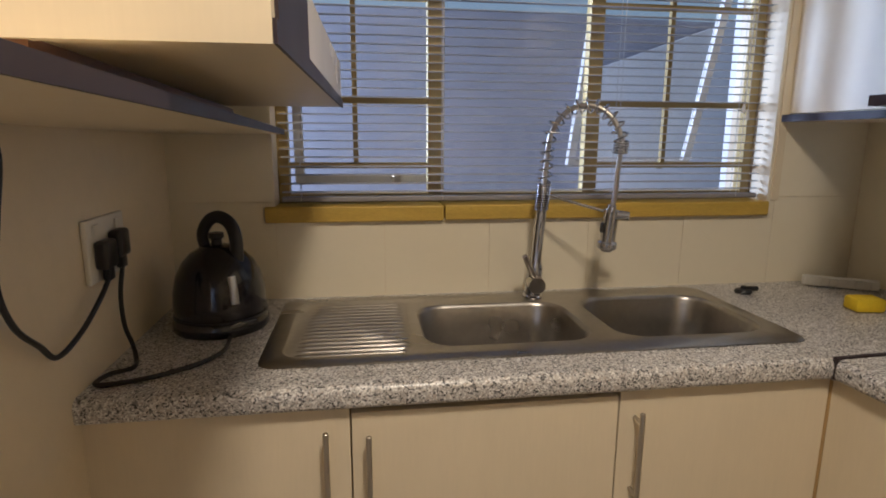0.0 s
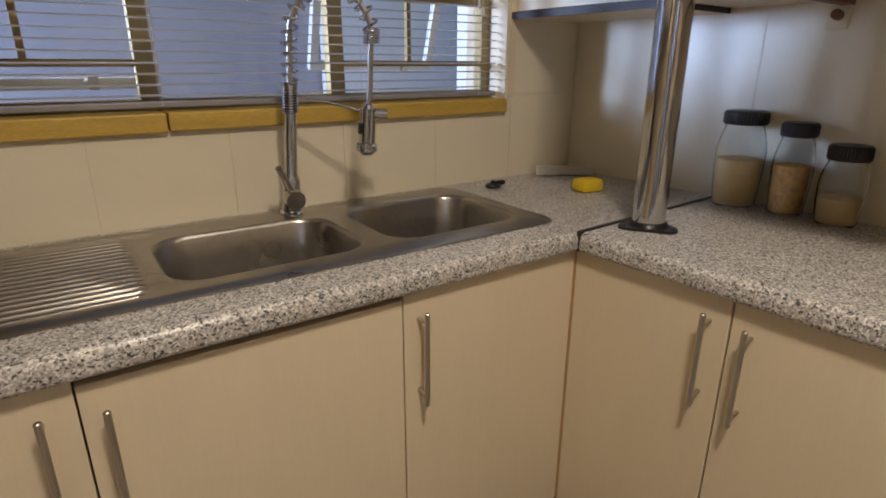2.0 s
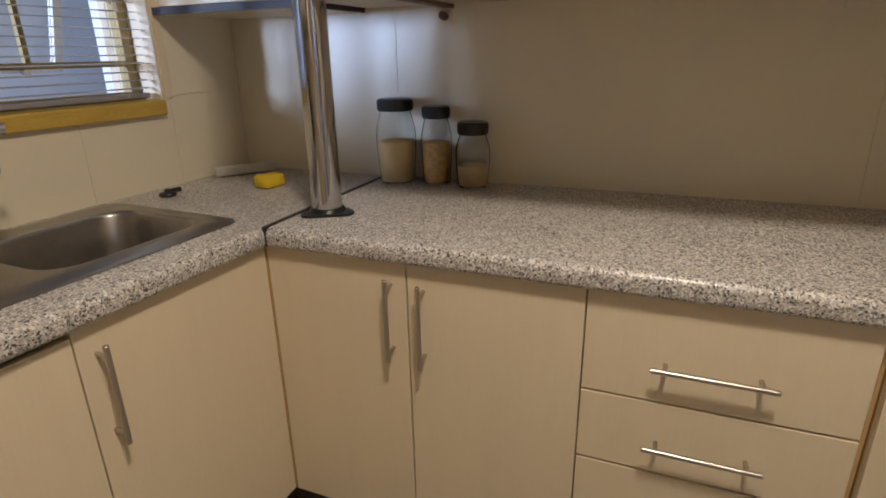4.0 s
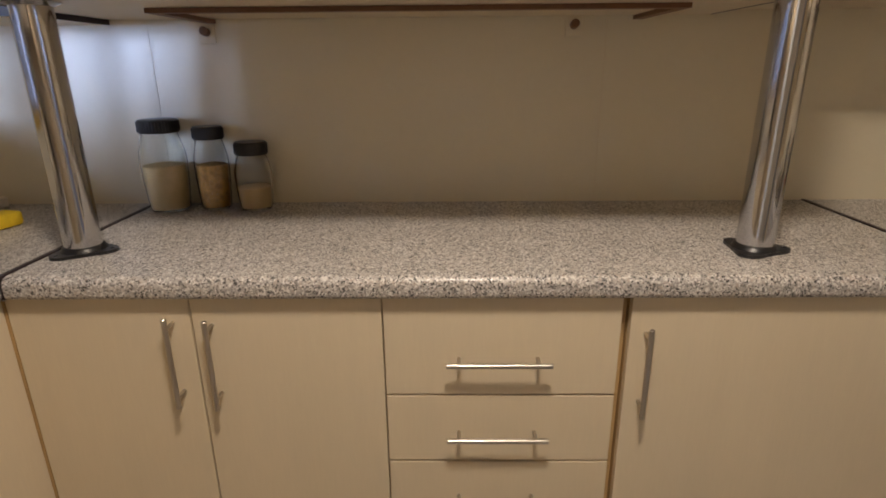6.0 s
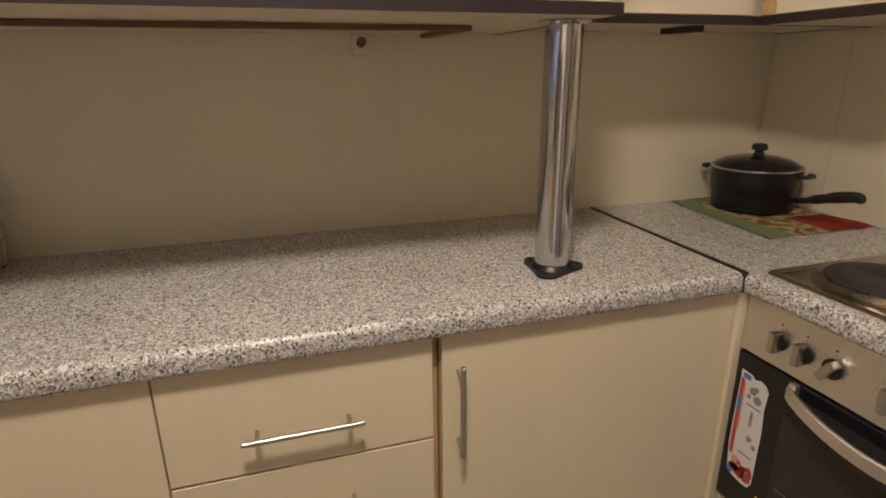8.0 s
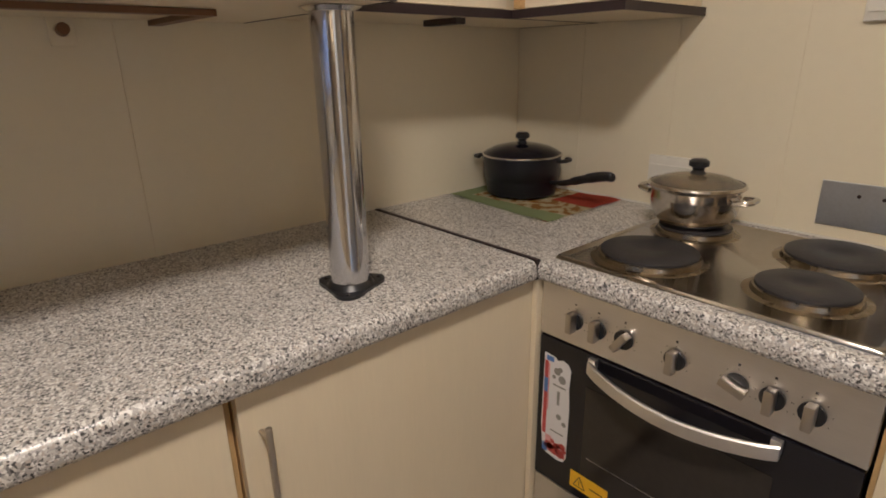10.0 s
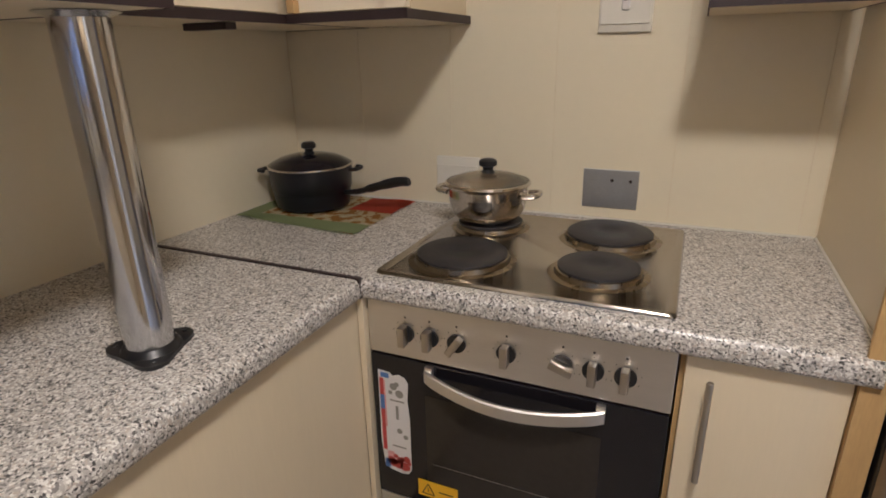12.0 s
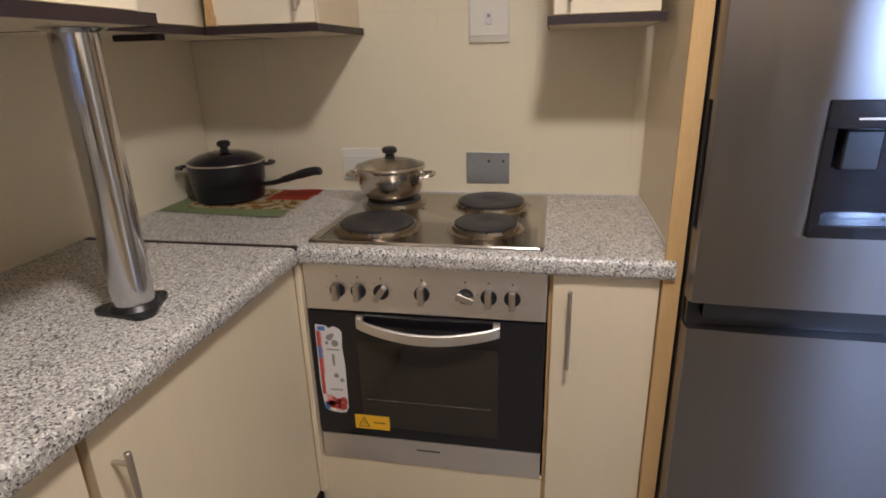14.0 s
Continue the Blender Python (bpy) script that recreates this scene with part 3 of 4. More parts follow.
for (x0, y0, x1, y1, r), top in zip(bowls, inner):
    bm = bmesh.new()
    prev = loop_verts(bm, round_rect(x0, y0, x1, y1, r), ZP)
    for g, z in ((0.003, -0.002), (0.007, -0.010), (0.012, -0.10), (0.018, -0.135), (0.032, -0.152), (0.06, -0.158)):
        nxt = loop_verts(bm, round_rect(x0 + g, y0 + g, x1 - g, y1 - g, r), ZP + z)
        bridge(bm, prev, nxt)
        prev = nxt
    bm.faces.new(prev)
    part("bowl", bm, STEEL_SINK, sink, True)
    bm = bmesh.new()
    lathe(bm, [(0, 0.001), (0.018, 0.001), (0.030, 0.003), (0.042, 0.004), (0.045, 0.0)], (x0 + x1) / 2, (y0 + y1) / 2, ZP - 0.1585, 28)
    part("drain", bm, CHROME, sink, True)
bm = bmesh.new()
for i in range(15):
    y = 0.892 + i * 0.0232
    tube(bm, [(0.012 + 0.001 * i, y, ZP - 0.009), (0.030 + 0.001 * i, y, ZP - 0.0068), (0.228, y, ZP - 0.0068), (0.243, y, ZP - 0.009)], 0.0055, 8)
part("drainer_ribs", bm, STEEL_SINK, sink, True)

off_square(sink, RUN_N)

# ---- tap ----
TX, TY = 0.625, 1.252
arm = Vector((0.143, -0.105, 0))
tap = thing("kitchen_tap", (TX, TY, TOP + 0.004), "chrome spring-neck kitchen tap with pull-down spray", "tap")
bm = bmesh.new()
lathe(bm, [(0, 0), (0.027, 0), (0.027, 0.006), (0.022, 0.010), (0.021, 0.085), (0.017, 0.095), (0.0145, 0.10), (0.0145, 0.285), (0.0155, 0.287), (0.0155, 0.30), (0, 0.30)], TX, TY, TOP + 0.004, 28)
part("column", bm, CHROME, tap, True)
bm = bmesh.new()
tube(bm, [(TX, TY - 0.002, 0.950), (TX - 0.004, TY - 0.040, 0.950)], 0.023, 24)
tube(bm, [(TX - 0.008, TY - 0.025, 0.965), (TX - 0.045, TY - 0.034, 1.032)], [0.008, 0.007], 12)
part("lever", bm, NICKEL, tap, True)
neck = []
for k in range(41):
    u = k / 40
    if u < 0.3:
        neck.append(Vector((TX, TY, 1.20 + 0.11 * u / 0.3)))
    else:
        a = math.pi * (u - 0.3) / 0.7 * 0.93
        neck.append(Vector((TX, TY, 1.31)) + arm * 0.5 * (1 - math.cos(a)) + Vector((0, 0, 0.105 * math.sin(a))))
bm = bmesh.new()
tube(bm, neck, 0.0065, 12)
part("hose_neck", bm, NICKEL, tap, True)


def coil(path, turns, radius, wire, bm):
    """A spring round a path."""
    n = turns * 12
    pts = []
    side = Vector((0.6, 0.8, 0))
    for i in range(n + 1):
        f = i / n * (len(path) - 1)
        k = min(int(f), len(path) - 2)
        p = path[k].lerp(path[k + 1], f - k)
        d = (path[k + 1] - path[k]).normalized()
        s = (side - d * side.dot(d)).normalized()
        up = d.cross(s)
        a = 2 * math.pi * i / 12
        pts.append(p + radius * (math.cos(a) * s + math.sin(a) * up))
    return tube(bm, pts, wire, 6)


bm = bmesh.new()
coil(neck, 17, 0.0165, 0.0026, bm)
coil([Vector((TX, TY, 1.145)), Vector((TX, TY, 1.215))], 12, 0.0165, 0.0021, bm)
tip = neck[-1]
down = Vector((0, 0, -1))
coil([tip + Vector((0, 0, 0.006)), tip + down * 0.024], 5, 0.0165, 0.0025, bm)
part("spring", bm, CHROME, tap, True)
head = Vector((TX, TY, 0)) + arm * 0.985
bm = bmesh.new()
tube(bm, smooth_path([(tip.x, tip.y, tip.z), (tip.x, tip.y, 1.27), (head.x + 0.003, head.y, 1.22), (head.x, head.y, 1.175)], 6), 0.0062, 12)
part("hose", bm, NICKEL, tap, True)
bm = bmesh.new()
lathe(bm, [(0, 0), (0.015, 0), (0.018, 0.004), (0.024, 0.008), (0.025, 0.016), (0.024, 0.022), (0.019, 0.026), (0.0185, 0.085), (0.012, 0.092), (0.010, 0.115), (0, 0.116)], head.x, head.y, 1.068, 28)
part("spray_head", bm, CHROME, tap, True)
bm = bmesh.new()
tube(bm, [(TX, TY, 1.188), (TX + arm.x * 0.9, TY + arm.y * 0.9, 1.166)], 0.0036, 10)
tube(bm, [(head.x, head.y, 1.155), (head.x, head.y, 1.172)], 0.0185, 20)
tube(bm, [(head.x + 0.012, head.y - 0.008, 1.162), (head.x + 0.036, head.y - 0.024, 1.162)], 0.011, 14)
part("holder_arm", bm, CHROME, tap, True)
part("spray_button", boxes((head.x - 0.022, head.y - 0.006, 1.115, head.x - 0.014, head.y + 0.006, 1.14), bevel=0.002), BLACK, tap)

tap.rotation_euler = (radians(6.5), radians(1.5), 0)

# ---- kettle and its lead ----
KX, KY = -0.155, 1.165
kettle = thing("electric_kettle", (KX, KY, TOP), "black dome kettle with hoop handle on its base", "kettle")
bm = bmesh.new()
lathe(bm, [(0, 0), (0.100, 0), (0.104, 0.006), (0.104, 0.022), (0.099, 0.030), (0.097, 0.034), (0.099, 0.04), (0.100, 0.060), (0.098, 0.090), (0.090, 0.125), (0.076, 0.152), (0.058, 0.172), (0.040, 0.182), (0.037, 0.186), (0.02, 0.190), (0, 0.191)], KX, KY, TOP, 44)
part("body", bm, BLACK_GLOSS, kettle, True)
bm = bmesh.new()
lathe(bm, [(0, 0.19), (0.012, 0.19), (0.011, 0.200), (0.017, 0.206), (0.016, 0.216), (0, 0.219)], KX, KY, TOP, 22)
part("lid_knob", bm, BLACK, kettle, True)
bm = bmesh.new()
hoop = [(KX - 0.026, KY + 0.012, TOP + 0.175), (KX - 0.031, KY + 0.012, TOP + 0.212), (KX - 0.014, KY + 0.008, TOP + 0.243), (KX + 0.010, KY, TOP + 0.251), (KX + 0.034, KY - 0.012, TOP + 0.236), (KX + 0.045, KY - 0.022, TOP + 0.205), (KX + 0.047, KY - 0.035, TOP + 0.155)]
tube(bm, smooth_path(hoop, 6), 0.0115, 14, 1.25)
part("handle", bm, BLACK, kettle, True)
bm = bmesh.new()
gauge = [(KX + 0.040, KY - 0.078, TOP + 0.132), (KX + 0.045, KY - 0.086, TOP + 0.105), (KX + 0.047, KY - 0.0895, TOP + 0.075)]
tube(bm, smooth_path(gauge, 5), 0.009, 12, 0.8)
part("water_gauge", bm, ALU, kettle, True, label="clear grey water gauge")
bm = bmesh.new()
lathe(bm, [(0.0785, 0.030), (0.1018, 0.032), (0.1018, 0.0345), (0.0995, 0.037)], KX, KY, TOP, 44)
part("base_ring", bm, BLACK, kettle, True)

socket = thing("wall_socket", (XW, 0.985, 1.07), "white double wall socket with two black plugs", "socket")
part("plate", boxes((XW, 0.905, 1.068, XW + 0.010, 1.065, 1.182), bevel=0.003), WHITE_PLASTIC, socket, True)
for y in (0.925, 1.02):
    part("rocker", boxes((XW + 0.010, y, 1.152, XW + 0.014, y + 0.022, 1.172), bevel=0.001), WHITE_PLASTIC, socket)
off_square(socket, WALL_W)


def plug(y, z, route):
    p = thing("mains_plug", (XW + 0.02, y, z), "black mains plug with its black lead", "plug", "plugs")
    b2 = bmesh.new()
    box(b2, XW + 0.0105, y - 0.024, z - 0.026, XW + 0.034, y + 0.024, z + 0.026, 0.007, 3)
    box(b2, XW + 0.016, y - 0.012, z - 0.048, XW + 0.030, y + 0.012, z - 0.024, 0.004, 2)
    part("plug_body", b2, BLACK, p, True)
    b2 = bmesh.new()
    tube(b2, smooth_path(route, 8), 0.0044, 8)
    part("lead", b2, BLACK, p, True)
    off_square(p, WALL_W)


plug(0.945, 1.118, [(-0.297, 0.945, 1.075), (-0.298, 0.90, 1.045), (-0.30, 0.83, 1.012), (-0.302, 0.755, 0.998), (-0.303, 0.715, 1.03), (-0.305, 0.668, 1.075), (-0.305, 0.645, 1.14), (-0.306, 0.668, 1.22), (-0.306, 0.690, 1.30), (-0.306, 0.665, 1.345), (-0.306, 0.62, 1.375)])
plug(1.005, 1.128, [(-0.297, 1.005, 1.083), (-0.298, 0.985, 1.03), (-0.297, 0.985, 0.97), (-0.292, 1.0, 0.925), (-0.275, 0.965, 0.9055), (-0.27, 0.93, 0.9045), (-0.30, 0.905, 0.9045), (-0.304, 0.862, 0.9045), (-0.25, 0.868, 0.9045), (-0.195, 0.898, 0.9045), (-0.145, 0.945, 0.9045), (-0.122, 1.0, 0.9045), (-0.125, 1.07, 0.905)])

# ---- wall cabinets ----


def wall_cabinet(label, x0, x1, y0, y1, face, doors, base, edge=0.02):
    """Box on a dark-edged base board. face: 'x' (opens to -x), 'y' (opens to +y) or 'e' (opens to +x)."""
    z0 = base + edge
    c = thing("wall_cabinet", ((x0 + x1) / 2, (y0 + y1) / 2, base), label, "cabinet", "wall cabinets")
    part("base_board", boxes((x0 + 0.003, y0 + 0.003, base + 0.001, x1 - 0.003, y1 - 0.003, base + edge - 0.0005)), CREAM, c)
    t = 0.003
    rows = []
    if face == "x":
        rows = [(x0, y0, base, x0 + t, y1, z0)]
    elif face == "y":
        rows = [(x0, y1 - t, base, x1, y1, z0)]
    else:
        rows = [(x1 - t, y0, base, x1, y1, z0)]
    rows += [(x0 + t, y0, base, x1 - t, y0 + t, z0)] if face != "y" else [(x0, y0, base, x0 + t, y1 - t, z0)]
    rows += [(x0 + t, y1 - t, base, x1 - t, y1, z0)] if face != "y" else [(x1 - t, y0, base, x1, y1 - t, z0)]
    part("edge_band", boxes(*rows), BROWN_EDGE, c, label="dark brown edge band")
    g = 0.022
    if face == "x":
        part("body", boxes((x0 + g + 0.019, y0 + 0.012, z0, x1, y1 - 0.012, 2.2), bevel=0.001), CREAM, c)
    elif face == "y":
        part("body", boxes((x0 + 0.012, y0, z0, x1 - 0.012, y1 - g - 0.019, 2.2), bevel=0.001), CREAM, c)
    else:
        part("body", boxes((x0, y0 + 0.012, z0, x1 - g - 0.019, y1 - 0.012, 2.2), bevel=0.001), CREAM, c)
    for a, b, h in doors:
        if face == "x":
            d2 = part("door", boxes((x0 + g, a + 0.0015, z0 + 0.004, x0 + g + 0.018, b - 0.0015, 2.2), bevel=0.001), CREAM_GLOSS, c)
            bar_handle(d2, (x0 + g - 0.03, h, z0 + 0.03), (x0 + g - 0.03, h, z0 + 0.23), (-0.03, 0, 0))
        elif face == "y":
            d2 = part("door", boxes((a + 0.0015, y1 - g - 0.018, z0 + 0.004, b - 0.0015, y1 - g, 2.2), bevel=0.001), CREAM_GLOSS, c)
            bar_handle(d2, (h, y1 - g + 0.03, z0 + 0.03), (h, y1 - g + 0.03, z0 + 0.23), (0, 0.03, 0))
        else:
            d2 = part("door", boxes((x1 - g - 0.018, a + 0.0015, z0 + 0.004, x1 - g, b - 0.0015, 2.2), bevel=0.001), CREAM_GLOSS, c)
    return c


wall_cabinet("cream wall cabinet with dark base edge by the window", 1.375, XE - 0.001, 0.782, YN - 0.001, "x", [(0.79, YN - 0.02, 0.83)], SHELF - 0.012)
mid = wall_cabinet("deep cream wall cabinet resting on two chrome posts", 1.10, XE - 0.001, -0.775, 0.778, "x", [(-0.765, -0.26, -0.30), (-0.26, 0.255, -0.22), (0.255, 0.768, 0.30)], SHELF)
part("batten", boxes((1.36, -0.60, SHELF - 0.010, 1.385, 0.53, SHELF), (1.385, 0.505, SHELF - 0.010, XE - 0.002, 0.53, SHELF), (1.385, -0.60, SHELF - 0.010, XE - 0.002, -0.575, SHELF)), BROWN_WOOD, mid, label="brown wooden batten under the cabinet")
wall_cabinet("cream corner wall cabinet with dark base edge", 1.375, XE - 0.001, YS + 0.001, -0.777, "x", [(-1.34, -0.785, -0.83)], SHELF + 0.01)
wall_cabinet("cream wall cabinet with dark base edge beside the cooker", 1.062, 1.374, YS + 0.001, -1.335, "y", [(1.075, 1.36, 1.115)], SHELF + 0.01)
wall_cabinet("small cream wall cabinet beside the fridge panel", 0.22, 0.492, YS + 0.001, -1.37, "y", [(0.23, 0.478, 0.44)], SHELF + 0.006)
bm = boxes((1.40, -1.20, SHELF - 0.004, 1.52, -1.17, SHELF + 0.010))
solid("cabinet_cleat", bm, BROWN_EDGE, label="dark cleat under the corner wall cabinet", category="bracket")
bm = boxes((1.352, -1.357, SHELF + 0.032, 1.372, -1.337, SHELF + 0.06), (1.356, -1.357, SHELF + 0.06, 1.372, -1.341, 2.19), bevel=0.001)
solid("corner_post", bm, WOOD_RAW, label="bare wooden post between two cabinet doors", category="trim")
# cabinet by the kettle
kettle_shelf = thing("wall_shelf", (-0.16, 0.7, 1.34), "cream wall shelf with dark front edge above the kettle", "shelf")
part("board", boxes((XW + 0.001, 0.06, 1.341, -0.0155, YN + 0.04, 1.352)), CREAM, kettle_shelf)
part("edge_band", boxes((-0.015, 0.06, 1.340, -0.012, YN + 0.04, 1.353)), BROWN_EDGE, kettle_shelf, label="dark edge band")
part("riser", boxes((XW + 0.001, 0.33, 1.3525, -0.10, 1.16, 1.3895)), BROWN_WOOD, kettle_shelf)
kettle_shelf.rotation_euler = (radians(-0.7), 0, 0)
shelf_box = thing("overhead_cabinet", (-0.1, 0.68, 1.40), "cream overhead cabinet with dark front above the shelf", "cabinet")
part("base_board", boxes((XW + 0.04, 0.3375, 1.390, 0.0785, 1.20, 1.404)), CREAM, shelf_box)
part("edge_band", boxes((0.079, 0.323, 1.388, 0.082, 1.202, 1.406)), BROWN_EDGE, shelf_box, label="dark edge band")
part("end_panel", boxes((XW + 0.04, 0.323, 1.388, 0.0785, 0.337, 2.2)), CREAM, shelf_box)
part("front", boxes((0.059, 0.3372, 1.4065, 0.0815, 0.54, 2.2)), BROWN_EDGE, shelf_box, label="dark glossy front")
part("low_front", boxes((0.061, 0.5405, 1.4065, 0.0785, 1.198, 1.485)), CREAM_GLOSS, shelf_box)
part("back_panel", boxes((XW + 0.04, 0.5405, 1.4045, -0.05, 1.198, 2.2)), CREAM, shelf_box)

shelf_box.rotation_euler = (0, 0, radians(-4.0))
shelf_box.location.x += 0.015
shelf_box.location.z += 0.003

# ---- chrome posts ----


def post(x, y, turn):
    p = thing("chrome_post", (x, y, TOP), "round chrome post on a black foot plate", "post", "chrome posts")
    b2 = bmesh.new()
    lathe(b2, [(0, 0.0), (0.036, 0.0), (0.036, SHELF - TOP - 0.001), (0, SHELF - TOP - 0.001)], x, y, TOP + 0.001, 40)
    part("tube", b2, CHROME, p, True)
    b2 = bmesh.new()
    pts = []
    for k in range(60):
        a = 2 * math.pi * k / 60
        lobe = 0.5 + 0.5 * math.cos(3 * (a - radians(turn)))
        r = 0.046 + 0.024 * lobe ** 1.6
        pts.append((x + r * math.cos(a), y + r * math.sin(a)))
    prism(b2, pts, TOP + 0.0005, TOP + 0.007)
    lathe(b2, [(0.045, 0.007), (0.042, 0.010), (0.040, 0.015), (0.0365, 0.017)], x, y, TOP, 36)
    for k in range(3):
        a = math.pi * 2 / 3 * k + radians(turn)
        lathe(b2, [(0, 0.0095), (0.003, 0.009), (0.0042, 0.007)], x + 0.058 * math.cos(a), y + 0.058 * math.sin(a), TOP, 10)
    part("foot_plate", b2, BLACK, p, True)
    b2 = bmesh.new()
    lathe(b2, [(0.0365, 0), (0.044, 0.004), (0.051, 0.007)], x, y, SHELF - 0.0075, 36)
    part("collar", b2, CHROME, p, True)


post(1.231, 0.674, 32)
post(1.224, -0.734, 23)

# ---- jars ----


def jar(x, y, r, h, fill, mat, what):
    j = thing("storage_jar", (x, y, TOP), "clear glass jar with black lid, %s" % what, "jar", "storage jars")
    b2 = bmesh.new()
    hl = h - 0.034
    outer_p = [(0, 0.0005), (r * 0.78, 0.0005), (r * 0.86, 0.006), (r * 0.96, hl * 0.35), (r, hl * 0.62), (r * 0.97, hl * 0.74), (r * 0.84, hl * 0.90), (r * 0.76, hl * 0.97), (r * 0.76, hl + 0.012)]
    inner_p = [(max(q - 0.003, 0), max(z, 0.005)) for q, z in outer_p[::-1]]
    lathe(b2, outer_p + inner_p, x, y, TOP, 40)
    part("glass", b2, GLASS, j, True).visible_shadow = False
    b2 = bmesh.new()
    f = fill
    body = [(0, 0.006), (r * 0.78 - 0.004, 0.006), (r * 0.86 - 0.005, 0.010), (r * 0.96 - 0.005, hl * 0.35), (r - 0.006, hl * 0.6)]
    keep = [(q, z) for q, z in body if z < f]
    lathe(b2, keep + [(keep[-1][0] + 0.0005, f), (r * 0.5, f + 0.004), (0, f + 0.006)], x, y, TOP, 40)
    part("contents", b2, mat, j, True, label=what)
    b2 = bmesh.new()
    prof2 = [(0, h), (r * 0.78, h), (r * 0.84, h - 0.003), (r * 0.85, h - 0.030), (r * 0.83, h - 0.034), (r * 0.77, h - 0.034), (r * 0.77, h - 0.004), (0, h - 0.004)]
    lathe(b2, prof2, x, y, TOP, 40)
    for k in range(40):
        a = 2 * math.pi * k / 40
        tube(b2, [(x + r * 0.85 * math.cos(a), y + r * 0.85 * math.sin(a), TOP + h - 0.030), (x + r * 0.85 * math.cos(a), y + r * 0.85 * math.sin(a), TOP + h - 0.005)], 0.0014, 4)
    part("lid", b2, BLACK, j, True, label="black ribbed screw lid")
    return j


jar(1.605, 0.668, 0.060, 0.242, 0.122, RICE, "half full of pale grain")
jar(1.618, 0.545, 0.046, 0.222, 0.120, PASTA, "half full of amber pasta")
jar(1.607, 0.430, 0.050, 0.182, 0.062, RICE, "a third full of pale grain")

# ---- odds on the sink worktop ----
bm = boxes((1.386, 0.972, TOP + 0.0005, 1.460, 1.028, TOP + 0.036), bevel=0.008)
solid("sponge", bm, SPONGE, True, "yellow kitchen sponge on the worktop", "sponge").rotation_euler = (0, 0, radians(-12))
bm = bmesh.new()
lathe(bm, [(0, 0), (0.022, 0), (0.024, 0.004), (0.020, 0.010), (0.008, 0.013), (0.007, 0.020), (0, 0.021)], 1.235, 1.20, TOP + 0.0005, 22)
tube(bm, [(1.24, 1.20, TOP + 0.012), (1.275, 1.195, TOP + 0.012)], 0.007, 8)
solid("sink_plug", bm, BLACK, True, "black rubber sink plug", "plug")
bm = boxes((1.46, 1.19, TOP + 0.0005, 1.65, 1.212, TOP + 0.03), bevel=0.004)
for i in range(9):
    box(bm, 1.466 + i * 0.0205, 1.186, TOP + 0.006, 1.478 + i * 0.0205, 1.19, TOP + 0.028)
solid("dish_brush_tray", bm, WHITE_PLASTIC, label="white plastic ribbed strip lying by the wall", category="tray").rotation_euler = (0, 0, radians(-35))

# ---- fixings on the walls ----


def wall_fixing(y, z):
    f = thing("cut_pipe_fixing", (XE, y, z), "small pale wall fixing with a brown stub", "fixing", "wall fixings")
    part("plate", boxes((XE - 0.006, y - 0.022, z - 0.028, XE, y + 0.022, z + 0.03), bevel=0.002), TILE, f)
    b2 = bmesh.new()
    tube(b2, [(XE - 0.006, y, z), (XE - 0.026, y, z + 0.003)], 0.011, 14)
    part("stub", b2, BROWN_WOOD, f, True)


wall_fixing(0.531, 1.357)
wall_fixing(-0.424, 1.366)

isolator = thing("cooker_switch", (0.668, YS, 1.365), "white cooker isolator switch plate on the tiles", "switch")
part("plate", boxes((0.607, YS, 1.366, 0.729, YS + 0.012, 1.50), bevel=0.003), WHITE_PLASTIC, isolator, True)
part("frame", boxes((0.612, YS + 0.012, 1.384, 0.724, YS + 0.0155, 1.496), bevel=0.001), WHITE_PLASTIC, isolator)
part("rocker", boxes((0.659, YS + 0.0155, 1.415, 0.677, YS + 0.021, 1.448), bevel=0.002), STICKER, isolator, True)
part("indicator", boxes((0.664, YS + 0.021, 1.434, 0.672, YS + 0.0215, 1.444)), STICKER_GREY, isolator)
outlet = thing("wall_socket", (1.10, YS, 0.94), "white socket plate behind the steel pot", "socket")
part("plate", boxes((1.034, YS, 0.94, 1.166, YS + 0.012, 1.046), bevel=0.003), WHITE_PLASTIC, outlet, True)
part("frame", boxes((1.038, YS + 0.012, 0.944, 1.162, YS + 0.015, 1.022), bevel=0.001), WHITE_PLASTIC, outlet)
blank = thing("blanking_plate", (0.67, YS, 0.93), "bare aluminium blanking plate screwed to the tiles", "plate")
part("plate", boxes((0.602, YS, 0.932, 0.742, YS + 0.004, 1.034), bevel=0.001), ALU, blank)
for x in (0.622, 0.668):
    bm = bmesh.new()
    tube(bm, [(x, YS + 0.003, 1.006), (x, YS + 0.006, 1.006)], 0.0042, 12)
    part("screw", bm, BROWN_EDGE, blank, True)

# ---- hob ----
HX0, HX1, HY0, HY1 = 0.478, 1.062, -1.650, -1.138
hob = thing("electric_hob", (0.77, -1.39, TOP), "stainless steel electric hob with four solid plates", "hob")
bm = bmesh.new()
prev = loop_verts(bm, round_rect(HX0, HY0, HX1, HY1, 0.012, 4), TOP + 0.0006)
for g, z in ((0.001, 0.004), (0.004, 0.007), (0.014, 0.007), (0.017, 0.0045)):
    nxt = loop_verts(bm, round_rect(HX0 + g, HY0 + g, HX1 - g, HY1 - g, 0.012, 4), TOP + z)
    bridge(bm, prev, nxt)
    prev = nxt
bm.faces.new(prev)
part("tray", bm, STEEL_HOB, hob, True)


